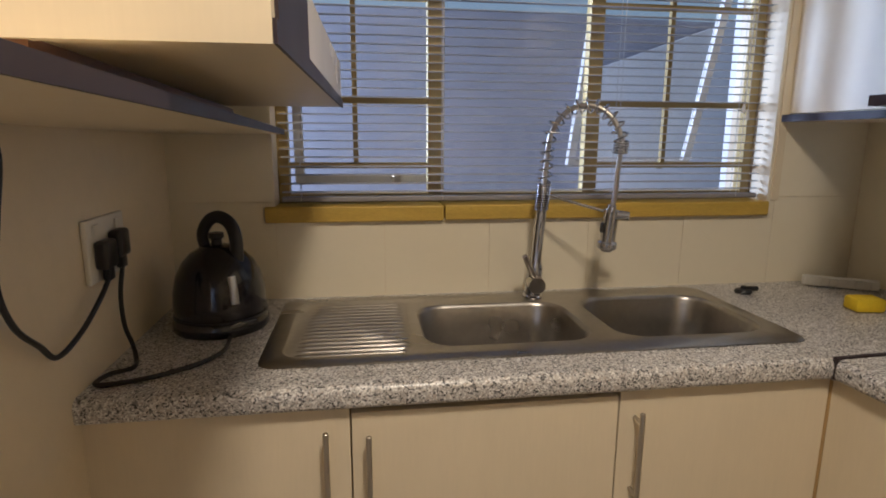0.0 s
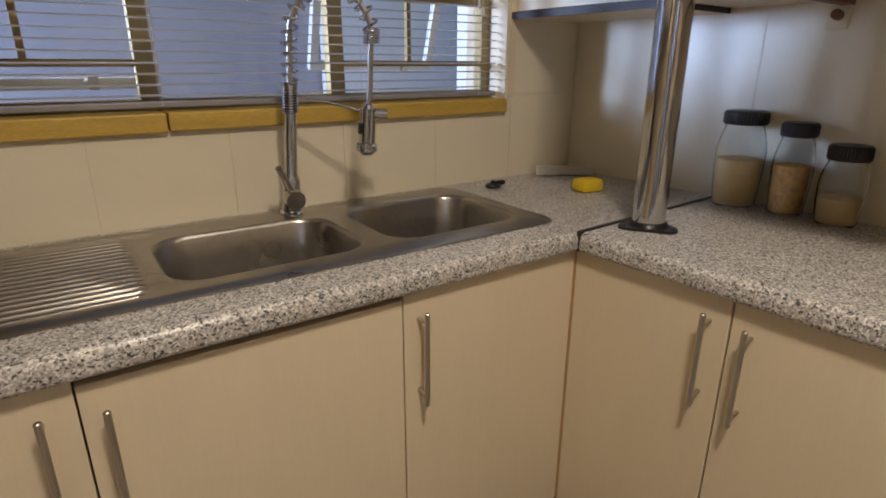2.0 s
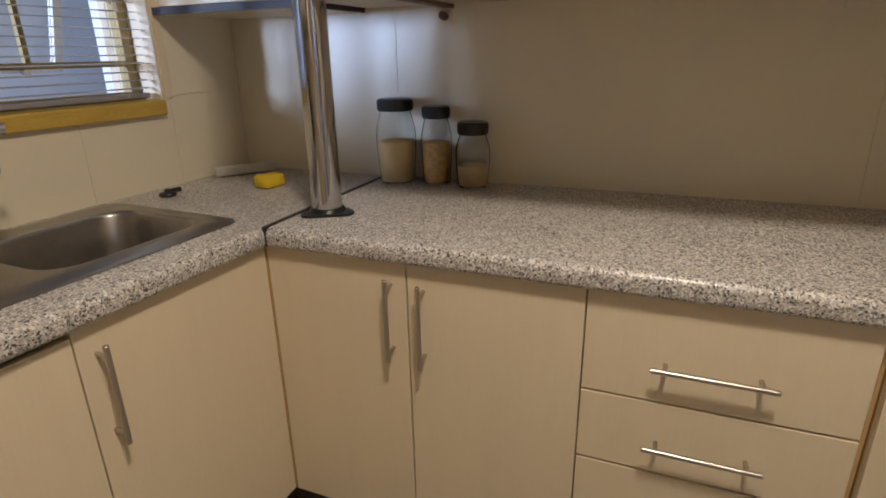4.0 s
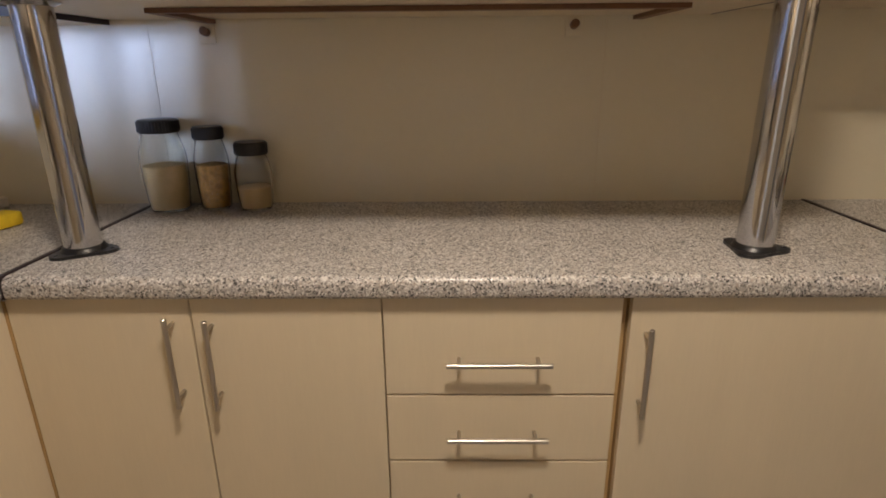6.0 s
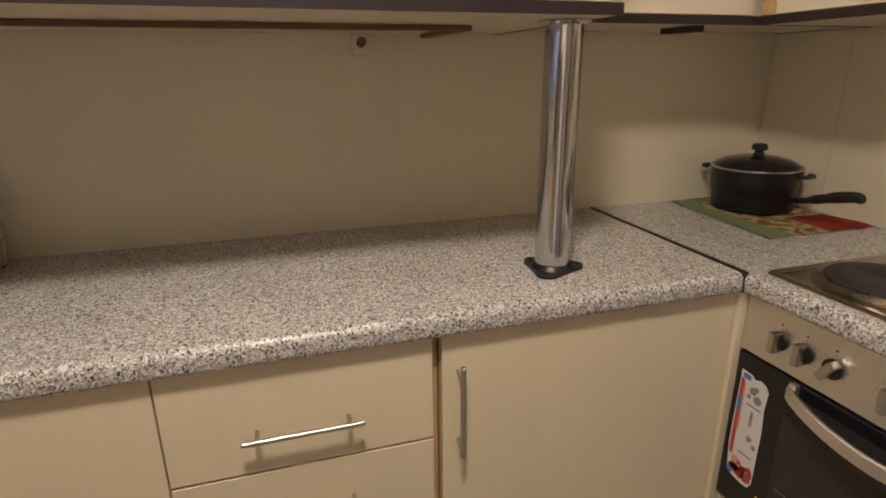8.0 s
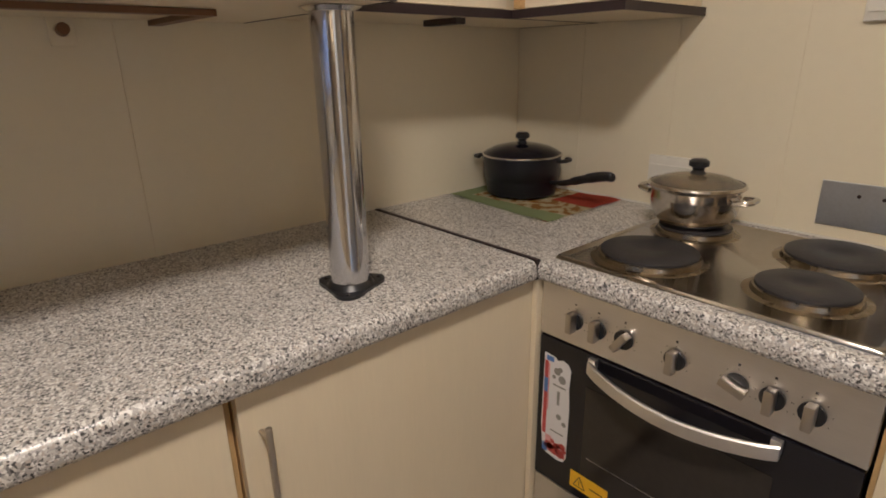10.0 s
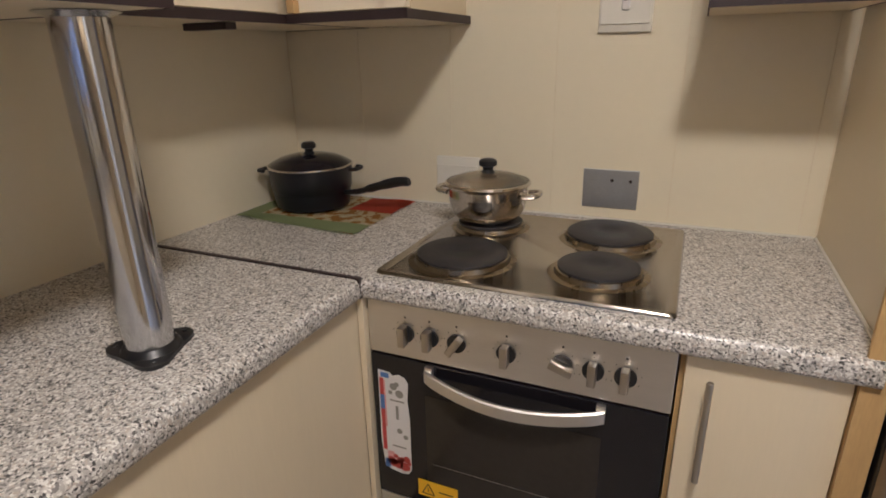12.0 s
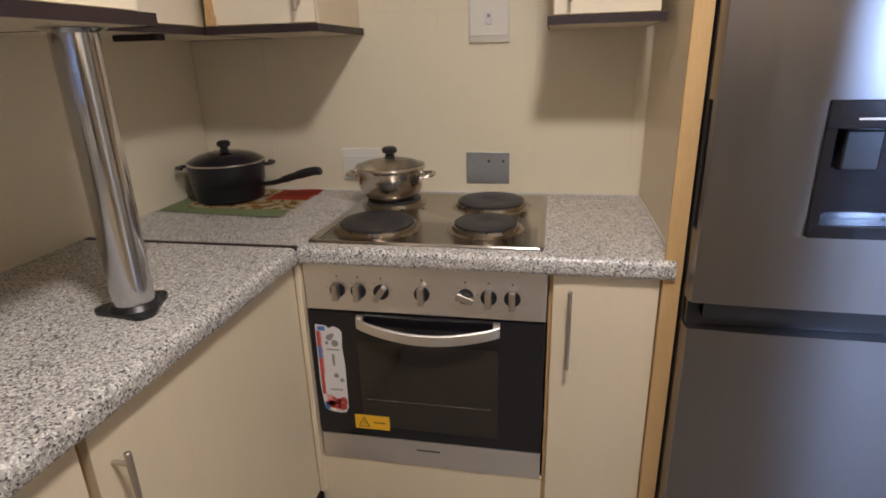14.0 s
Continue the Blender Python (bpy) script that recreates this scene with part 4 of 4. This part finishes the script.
def hotplate(x, y, r):
    b2 = bmesh.new()
    lathe(b2, [(r + 0.020, 0.0046), (r + 0.014, 0.0065), (r + 0.007, 0.0070), (r + 0.004, 0.016), (r - 0.002, 0.0175)], x, y, TOP, 48)
    part("ring", b2, BURNT, hob, True, label="scorched steel ring")
    b2 = bmesh.new()
    lathe(b2, [(r, 0.010), (r, 0.022), (r - 0.004, 0.0245), (r * 0.30, 0.0245), (r * 0.27, 0.0225), (0, 0.0225)], x, y, TOP, 48)
    part("hotplate", b2, IRON, hob, True, label="black cast-iron plate")


hotplate(0.918, -1.272, 0.098)
hotplate(0.632, -1.292, 0.081)
hotplate(0.642, -1.522, 0.098)
hotplate(0.940, -1.522, 0.081)

# ---- oven ----
OX0, OX1, OY = 0.468, 1.072, FS - 0.02
oven = thing("built_in_oven", (0.77, -1.35, 0.27), "built-in steel oven with black glass door", "oven")
part("body", boxes((OX0 + 0.006, -1.62, 0.27, OX1 - 0.006, OY - 0.021, 0.855)), BLACK_MATT, oven)
part("control_panel", boxes((OX0, OY - 0.02, 0.728, OX1, OY, 0.858), bevel=0.0015), STEEL, oven)
part("door", boxes((OX0 + 0.001, OY - 0.02, 0.352, OX1 - 0.001, OY + 0.001, 0.723), bevel=0.0015), OVEN_GLASS, oven)
part("door_pane", boxes((0.580, OY + 0.001, 0.385, 0.944, OY + 0.002, 0.645)), OVEN_PANE, oven)
part("lower_trim", boxes((OX0 + 0.002, OY - 0.02, 0.268, OX1 - 0.002, OY, 0.348), bevel=0.0015), STEEL, oven)
part("mark", boxes((0.735, OY, 0.318, 0.80, OY + 0.0006, 0.322)), BLACK, oven)
part("oven_rack", boxes((0.60, OY + 0.002, 0.470, 0.93, OY + 0.0024, 0.4715)), NICKEL, oven)
bm = bmesh.new()
top_row, low_row = [], []
N = 24
for k in range(N + 1):
    u = k / N
    x = 0.576 + 0.362 * u
    bow = math.sin(math.pi * u)
    out = OY + 0.012 + 0.034 * bow ** 0.7
    zc = 0.699 - 0.018 * bow
    top_row.append((x, out, zc + 0.015))
    low_row.append((x, out, zc - 0.014))
ring_prev = None
for (x, y, z1), (_, _, z0) in zip(top_row, low_row):
    vs = [bm.verts.new(p) for p in ((x, y, z1), (x, y + 0.004, z1 - 0.003), (x, y + 0.004, z0 + 0.003), (x, y, z0), (x, y - 0.007, z0 + 0.002), (x, y - 0.007, z1 - 0.002))]
    if ring_prev:
        for i in range(6):
            bm.faces.new((ring_prev[i], ring_prev[(i + 1) % 6], vs[(i + 1) % 6], vs[i]))
    else:
        bm.faces.new(vs[::-1])
    ring_prev = vs
bm.faces.new(ring_prev)
box(bm, 0.576, OY, 0.694, 0.592, OY + 0.012, 0.720)
box(bm, 0.922, OY, 0.694, 0.938, OY + 0.012, 0.720)
part("handle", bm, STEEL, oven, True, label="bowed brushed steel handle")


def knob(x, turn):
    b2 = bmesh.new()
    z = 0.785
    tube(b2, [(x, OY, z), (x, OY + 0.005, z)], 0.0195, 26)
    k = part("knob_disc", b2, BLACK, oven, True)
    b2 = bmesh.new()
    box(b2, -0.0075, OY + 0.004, -0.022, 0.0075, OY + 0.026, 0.022, 0.0025)
    bmesh.ops.rotate(b2, cent=(0, 0, 0), matrix=Matrix.Rotation(radians(turn), 3, "Y"), verts=b2.verts)
    bmesh.ops.translate(b2, vec=(x, 0, z), verts=b2.verts)
    part("knob", b2, NICKEL, oven, True)
    b2 = bmesh.new()
    box(b2, x - 0.002, OY, z + 0.034, x + 0.002, OY + 0.0004, z + 0.038)
    for a in range(-120, 121, 40):
        box(b2, x + 0.027 * math.sin(radians(a)) - 0.0008, OY, z + 0.027 * math.cos(radians(a)) - 0.0008, x + 0.027 * math.sin(radians(a)) + 0.0008, OY + 0.0004, z + 0.027 * math.cos(radians(a)) + 0.0008)
    part("dial_mark", b2, BLACK, oven)


for x, turn in ((0.984, 0), (0.929, 0), (0.870, -35), (0.767, 0), (0.660, 72), (0.604, 0), (0.548, 0)):
    knob(x, turn)

sticker = thing("oven_sticker", (1.02, OY + 0.001, 0.42), "torn white sticker with red and blue print on the oven door", "sticker")
bm = bmesh.new()
plate_xz(bm, [(1.056, 0.684), (1.028, 0.682), (1.020, 0.675), (1.006, 0.681), (0.992, 0.676), (0.984, 0.664), (0.987, 0.62), (0.983, 0.57), (0.984, 0.436), (0.992, 0.422), (1.010, 0.419), (1.040, 0.424), (1.052, 0.436), (1.058, 0.50)], OY + 0.0012, OY + 0.0018)
part("paper", bm, STICKER, sticker)
part("red_print", boxes((1.044, OY + 0.0018, 0.475, 1.054, OY + 0.0021, 0.665), (0.988, OY + 0.0018, 0.432, 1.034, OY + 0.0021, 0.445)), STICKER_RED, sticker)
for x0, z0, x1, z1 in ((1.040, 0.540, 1.0435, 0.660), (1.026, 0.450, 1.0435, 0.474)):
    part("pink_print", boxes((x0, OY + 0.0018, z0, x1, OY + 0.0021, z1)), STICKER_PINK, sticker)
for x0, z0, x1, z1 in ((1.030, 0.667, 1.050, 0.679), (1.0435, 0.585, 1.054, 0.622), (1.037, 0.428, 1.051, 0.450)):
    part("blue_print", boxes((x0, OY + 0.0018, z0, x1, OY + 0.0023, z1)), STICKER_BLUE, sticker)
for x, z, r in ((1.020, 0.648, 0.009), (1.006, 0.632, 0.010), (1.012, 0.655, 0.006), (1.028, 0.632, 0.005), (1.010, 0.535, 0.007), (0.995, 0.522, 0.006)):
    bm = bmesh.new()
    tube(bm, [(x, OY + 0.0018, z), (x, OY + 0.0021, z)], r, 16)
    part("grey_spot", bm, STICKER_GREY, sticker)
for z in (0.611, 0.490):
    part("print_bar", boxes((0.995, OY + 0.0018, z, 1.03, OY + 0.0021, z + 0.004)), STICKER_GREY, sticker)
part("print_bar", boxes((1.010, OY + 0.0018, 0.565, 1.017, OY + 0.0021, 0.60)), STICKER_GREY, sticker)
for k in range(9):
    bm = bmesh.new()
    x, z = 0.990 + 0.0055 * k, 0.452 + 0.012 * math.sin(k * 2.3)
    tube(bm, [(x, OY + 0.0021, z), (x, OY + 0.0023, z)], 0.006 + 0.003 * (k % 3), 12)
    part("red_spot", bm, STICKER_RED, sticker)

label = thing("warning_label", (0.92, OY + 0.001, 0.375), "yellow warning label with a triangle on the oven door", "label")
part("paper", boxes((0.871, OY + 0.0022, 0.376, 0.968, OY + 0.0028, 0.420)), YELLOW_LABEL, label)
bm = bmesh.new()
tri = [Vector((0.958, OY + 0.0029, 0.384)), Vector((0.928, OY + 0.0029, 0.384)), Vector((0.943, OY + 0.0029, 0.412))]
for a, b in ((0, 1), (1, 2), (2, 0)):
    tube(bm, [tri[a], tri[b]], 0.0011, 5)
box(bm, 0.9423, OY + 0.0028, 0.389, 0.9437, OY + 0.0034, 0.402)
box(bm, 0.882, OY + 0.0028, 0.396, 0.916, OY + 0.0032, 0.399)
part("print", bm, BLACK, label)

# ---- pots and cloth ----
bm = bmesh.new()
n = 20
c00, c10, c11, c01 = Vector((1.238, -1.685, 0)), Vector((1.662, -1.672, 0)), Vector((1.655, -1.375, 0)), Vector((1.24, -1.335, 0))
grid = []
for i in range(n + 1):
    row = []
    for j in range(n + 1):
        u, v = i / n, j / n
        p = (1 - u) * (1 - v) * c00 + u * (1 - v) * c10 + u * v * c11 + (1 - u) * v * c01
        edge = min(u, v, 1 - u, 1 - v)
        w = 0.004 * noise.noise(Vector((u * 5, v * 5, 0))) * (1 if edge < 0.2 else 0.15)
        row.append(bm.verts.new((p.x, p.y, TOP + 0.0035 + max(w, -0.002))))
    grid.append(row)
for i in range(n):
    for j in range(n):
        bm.faces.new((grid[i][j], grid[i + 1][j], grid[i + 1][j + 1], grid[i][j + 1]))
bmesh.ops.solidify(bm, geom=bm.faces, thickness=0.002)
solid("tea_towel", bm, TOWEL, True, "green, straw and red printed cloth under the black pot", "cloth")

PX, PY = 1.503, -1.537
PZ = TOP + 0.0075
pan = thing("black_saucepan", (PX, PY, PZ), "black non-stick saucepan with glass lid on the cloth", "pot")
bm = bmesh.new()
lathe(bm, [(0, 0), (0.098, 0), (0.106, 0.005), (0.112, 0.045), (0.1125, 0.052), (0.116, 0.056), (0.118, 0.095), (0.121, 0.118), (0.118, 0.118), (0.113, 0.06), (0, 0.06)], PX, PY, PZ, 48)
part("body", bm, BLACK_MATT, pan, True)
bm = bmesh.new()
lathe(bm, [(0.119, 0.1195), (0.112, 0.130), (0.085, 0.143), (0.05, 0.151), (0, 0.154), (0, 0.151), (0.05, 0.148), (0.085, 0.140), (0.110, 0.127), (0.116, 0.1195)], PX, PY, PZ, 48)
part("lid", bm, BLACK_GLOSS, pan, True, label="dark glass lid")
bm = bmesh.new()
lathe(bm, [(0.1175, 0.1185), (0.1225, 0.1185), (0.1232, 0.121), (0.1225, 0.1235), (0.1180, 0.124)], PX, PY, PZ, 48)
part("lid_rim", bm, STEEL_POT, pan, True)
bm = bmesh.new()
lathe(bm, [(0, 0.153), (0.016, 0.153), (0.011, 0.160), (0.013, 0.166), (0.021, 0.170), (0.021, 0.180), (0.015, 0.186), (0, 0.187)], PX, PY, PZ, 26)
part("lid_knob", bm, BLACK, pan, True)
bm = bmesh.new()
tube(bm, smooth_path([(PX - 0.112, PY - 0.005, PZ + 0.045), (PX - 0.16, PY - 0.003, PZ + 0.052), (PX - 0.225, PY, PZ + 0.072), (PX - 0.29, PY + 0.002, PZ + 0.09), (PX - 0.325, PY + 0.003, PZ + 0.093)], 5), [0.009] * 4 + [0.010] * 4 + [0.014] * 4 + [0.017] * 4 + [0.0165] * 4 + [0.012], 14, 0.7)
part("handle", bm, BLACK, pan, True)
for sgn, z in ((-1, 0.108), (1, 0.108)):
    bm = bmesh.new()
    cx, cy = PX + sgn * 0.111, PY + sgn * 0.05
    tube(bm, smooth_path([(cx, cy - 0.025, PZ + z), (cx + sgn * 0.020, cy - 0.018, PZ + z), (cx + sgn * 0.022, cy + 0.018, PZ + z), (cx, cy + 0.025, PZ + z)], 5), 0.006, 10)
    part("side_grip", bm, BLACK, pan, True)

QX, QY, QZ = 0.945, -1.512, TOP + 0.0255
pot = thing("steel_casserole", (QX, QY, QZ), "polished steel casserole with glass lid on a hotplate", "pot")
bm = bmesh.new()
lathe(bm, [(0, 0), (0.056, 0), (0.068, 0.005), (0.080, 0.016), (0.089, 0.033), (0.0925, 0.052), (0.0930, 0.080), (0.097, 0.087), (0.094, 0.087), (0.092, 0.05), (0, 0.01)], QX, QY, QZ, 48)
part("body", bm, STEEL_POT, pot, True)
bm = bmesh.new()
lathe(bm, [(0.098, 0.088), (0.096, 0.094), (0.070, 0.106), (0.035, 0.113), (0, 0.115), (0, 0.112), (0.035, 0.110), (0.070, 0.103), (0.094, 0.0885)], QX, QY, QZ, 48)
part("lid", bm, LID_GLASS, pot, True, label="clear glass lid").visible_shadow = False
bm = bmesh.new()
lathe(bm, [(0.0955, 0.0875), (0.101, 0.0875), (0.102, 0.090), (0.100, 0.0945), (0.096, 0.0955)], QX, QY, QZ, 48)
part("lid_rim", bm, STEEL_POT, pot, True)
bm = bmesh.new()
lathe(bm, [(0, 0.114), (0.017, 0.114), (0.012, 0.121), (0.013, 0.127), (0.021, 0.131), (0.021, 0.141), (0.014, 0.146), (0, 0.147)], QX, QY, QZ, 26)
part("lid_knob", bm, BLACK, pot, True)
for sgn in (-1, 1):
    bm = bmesh.new()
    cx = QX + sgn * 0.093
    tube(bm, smooth_path([(cx, QY - 0.028, QZ + 0.066), (cx + sgn * 0.026, QY - 0.022, QZ + 0.070), (cx + sgn * 0.032, QY, QZ + 0.071), (cx + sgn * 0.026, QY + 0.022, QZ + 0.070), (cx, QY + 0.028, QZ + 0.066)], 5), 0.0062, 12)
    part("side_handle", bm, STEEL_POT, pot, True)

pot.scale = (1.06, 1.06, 1.06)

bm = bmesh.new()
lathe(bm, [(0, 0.0), (0.004, 0.0), (0.005, 0.002), (0.002, 0.004), (0, 0.004)], 0.40, -1.56, TOP + 0.0003, 8)
solid("crumb", bm, WHITE_PLASTIC, True, "small white crumb on the worktop", "crumb")

# ---- tall panel and fridge ----
panel = thing("tall_end_panel", (0.2, -1.4, 0.0), "tall cream end panel with bare wood edge", "panel")
part("board", boxes((0.182, YS + 0.001, 0.0, 0.196, FS - 0.021, 2.2)), CREAM, panel)
part("edge", boxes((0.181, FS - 0.021, 0.0, 0.219, FS - 0.012, 2.2), bevel=0.001), WOOD_RAW, panel, label="bare wood edge")
part("filler", boxes((0.1965, FS - 0.045, 0.0, 0.219, FS - 0.0215, UNDER - 0.002)), WOOD_RAW, panel)
part("trim_seal", boxes((0.197, YS + 0.004, TOP + 0.0005, 0.202, FS - 0.03, TOP + 0.005), (0.204, YS + 0.001, TOP + 0.0005, XE - 0.002, YS + 0.006, TOP + 0.005)), WHITE_PLASTIC, kind="structure", label="white sealant along the worktop")

RX0, RX1, RY = -0.53, 0.177, -1.035
fridge = thing("fridge_freezer", (-0.18, -1.35, 0.0), "dark stainless two-door fridge with a water dispenser", "fridge")
part("body", boxes((RX0, -1.66, 0.02, RX1, RY - 0.06, 1.78), bevel=0.004), BLACK_MATT, fridge)
for z0, z1 in ((0.05, 0.772), (0.832, 1.78)):
    bm = bmesh.new()
    out = []
    for k in range(13):
        u = k / 12
        x = RX0 + (RX1 - RX0) * u
        out.append((x, RY - 0.012 * (2 * u - 1) ** 2))
    r = 0.012
    pts = [(RX1, RY - 0.055), (RX0, RY - 0.055), (RX0, RY - 0.026)] + [(x + (0.004 if k == 0 else 0) - (0.004 if k == 12 else 0), y) for k, (x, y) in enumerate(out)] + [(RX1, RY - 0.026)]
    if z0 > 0.5:
        prism(bm, pts, z0, 0.985)
        prism(bm, pts, 1.24, z1)
        ring2 = [p for p in pts if p[0] > -0.015]
        xr = -0.012
        prism(bm, [(xr, RY - 0.055), (xr, RY - 0.004)] + [p for p in pts[3:] if p[0] > xr] , 0.985, 1.24)
        xl = -0.26
        prism(bm, [(xl, RY - 0.055), (RX0, RY - 0.055), (RX0, RY - 0.026)] + [p for p in pts[3:] if p[0] < xl] + [(xl, RY - 0.004)], 0.985, 1.24)
    else:
        prism(bm, pts, z0, z1)
    part("door", bm, FRIDGE_STEEL, fridge, True)
part("handle_recess", boxes((RX0 + 0.004, RY - 0.05, 0.7725, RX1 - 0.004, RY - 0.035, 0.8315), (RX0 + 0.004, RY - 0.035, 0.80, RX1 - 0.03, RY - 0.012, 0.8315)), BLACK, fridge)
disp = bmesh.new()
box(disp, -0.26, RY - 0.052, 0.985, -0.012, RY - 0.046, 1.24)
box(disp, -0.26, RY - 0.046, 1.19, -0.012, RY + 0.002, 1.24, 0.003)
box(disp, -0.26, RY - 0.046, 0.985, -0.012, RY + 0.006, 1.012, 0.003)
box(disp, -0.030, RY - 0.046, 1.012, -0.012, RY + 0.001, 1.19)
box(disp, -0.26, RY - 0.046, 1.012, -0.242, RY + 0.001, 1.19)
part("dispenser", disp, BLACK_GLOSS, fridge, label="glossy black water dispenser recess")
part("dispenser_lever", boxes((-0.12, RY - 0.046, 1.11, -0.055, RY - 0.02, 1.185), bevel=0.004), BLACK, fridge)
part("brand_bar", boxes((-0.125, RY + 0.002, 1.205, -0.060, RY + 0.0026, 1.209)), STICKER, fridge)

# ---- ceiling lamp ----
lamp = thing("ceiling_lamp", (0.34, -0.18, HIGH), "round opal ceiling lamp", "lamp")
bm = bmesh.new()
lathe(bm, [(0, -0.001), (0.11, -0.001), (0.12, -0.012), (0.11, -0.04), (0, -0.05)], 0.34, -0.18, HIGH, 36)
part("shade", bm, LAMP_GLOW, lamp, True)

# ---- floor tiles ----
tile_mesh = None
for i in range(11):
    for j in range(7):
        x, y = -2.4 + 0.4 * i, -1.6 + 0.4 * j
        if tile_mesh is None:
            o = part("tile", boxes((-0.198, -0.198, -0.004, 0.198, 0.198, 0.0), bevel=0.001), FLOOR)
            tile_mesh = o.data
        else:
            o = new("tile", tile_mesh)
        o.parent, o.location = floor, (x, y, 0)

# ---- wall tiles ----


def tile_wall(parent, axis, at, u_edges, z_edges, holes=()):
    """Tiles 6 mm thick between the given edges, with 2 mm joints."""
    g = 0.0006
    for u0, u1 in zip(u_edges, u_edges[1:]):
        for z0, z1 in zip(z_edges, z_edges[1:]):
            rects = [(u0 + g, z0 + g, u1 - g, z1 - g)]
            for h0, k0, h1, k1 in holes:
                nxt = []
                for a, b, c2, d2 in rects:
                    if c2 <= h0 or a >= h1 or d2 <= k0 or b >= k1:
                        nxt.append((a, b, c2, d2))
                        continue
                    nxt += [r for r in ((a, b, c2, min(d2, k0)), (a, max(b, k1), c2, d2), (a, max(b, k0), min(c2, h0), min(d2, k1)), (max(a, h1), max(b, k0), c2, min(d2, k1))) if r[2] - r[0] > 0.004 and r[3] - r[1] > 0.004]
                rects = nxt
            if not rects:
                continue
            b2 = bmesh.new()
            for a, b, c2, d2 in rects:
                if axis == "n":
                    box(b2, a, at, b, c2, at + 0.0018, d2, 0.0003, 1)
                elif axis == "s":
                    box(b2, a, at - 0.0018, b, c2, at, d2, 0.0003, 1)
                else:
                    box(b2, at, a, b, at + 0.0018, c2, d2, 0.0003, 1)
            t2 = part("tile", b2, TILE, parent)


tile_wall(wall_n, "n", YN, [XW + 0.001, -0.045, 0.238, 0.527, 0.815, 1.105, 1.39, XE - 0.001], [0.88, 1.16, 1.46, 1.76, 2.06, 2.36], [(WX0, WZ0, WX1, WZ1)])
tile_wall(wall_s, "s", YS, [0.20, 0.235, 0.525, 0.828, 1.121, 1.414, XE - 0.001], [0.88, 1.462, 2.04, 2.4])
tile_wall(wall_e, "e", XE, [YS + 0.001, -0.51, 0.687, YN - 0.001], [0.88, 1.47, 2.06, 2.4])
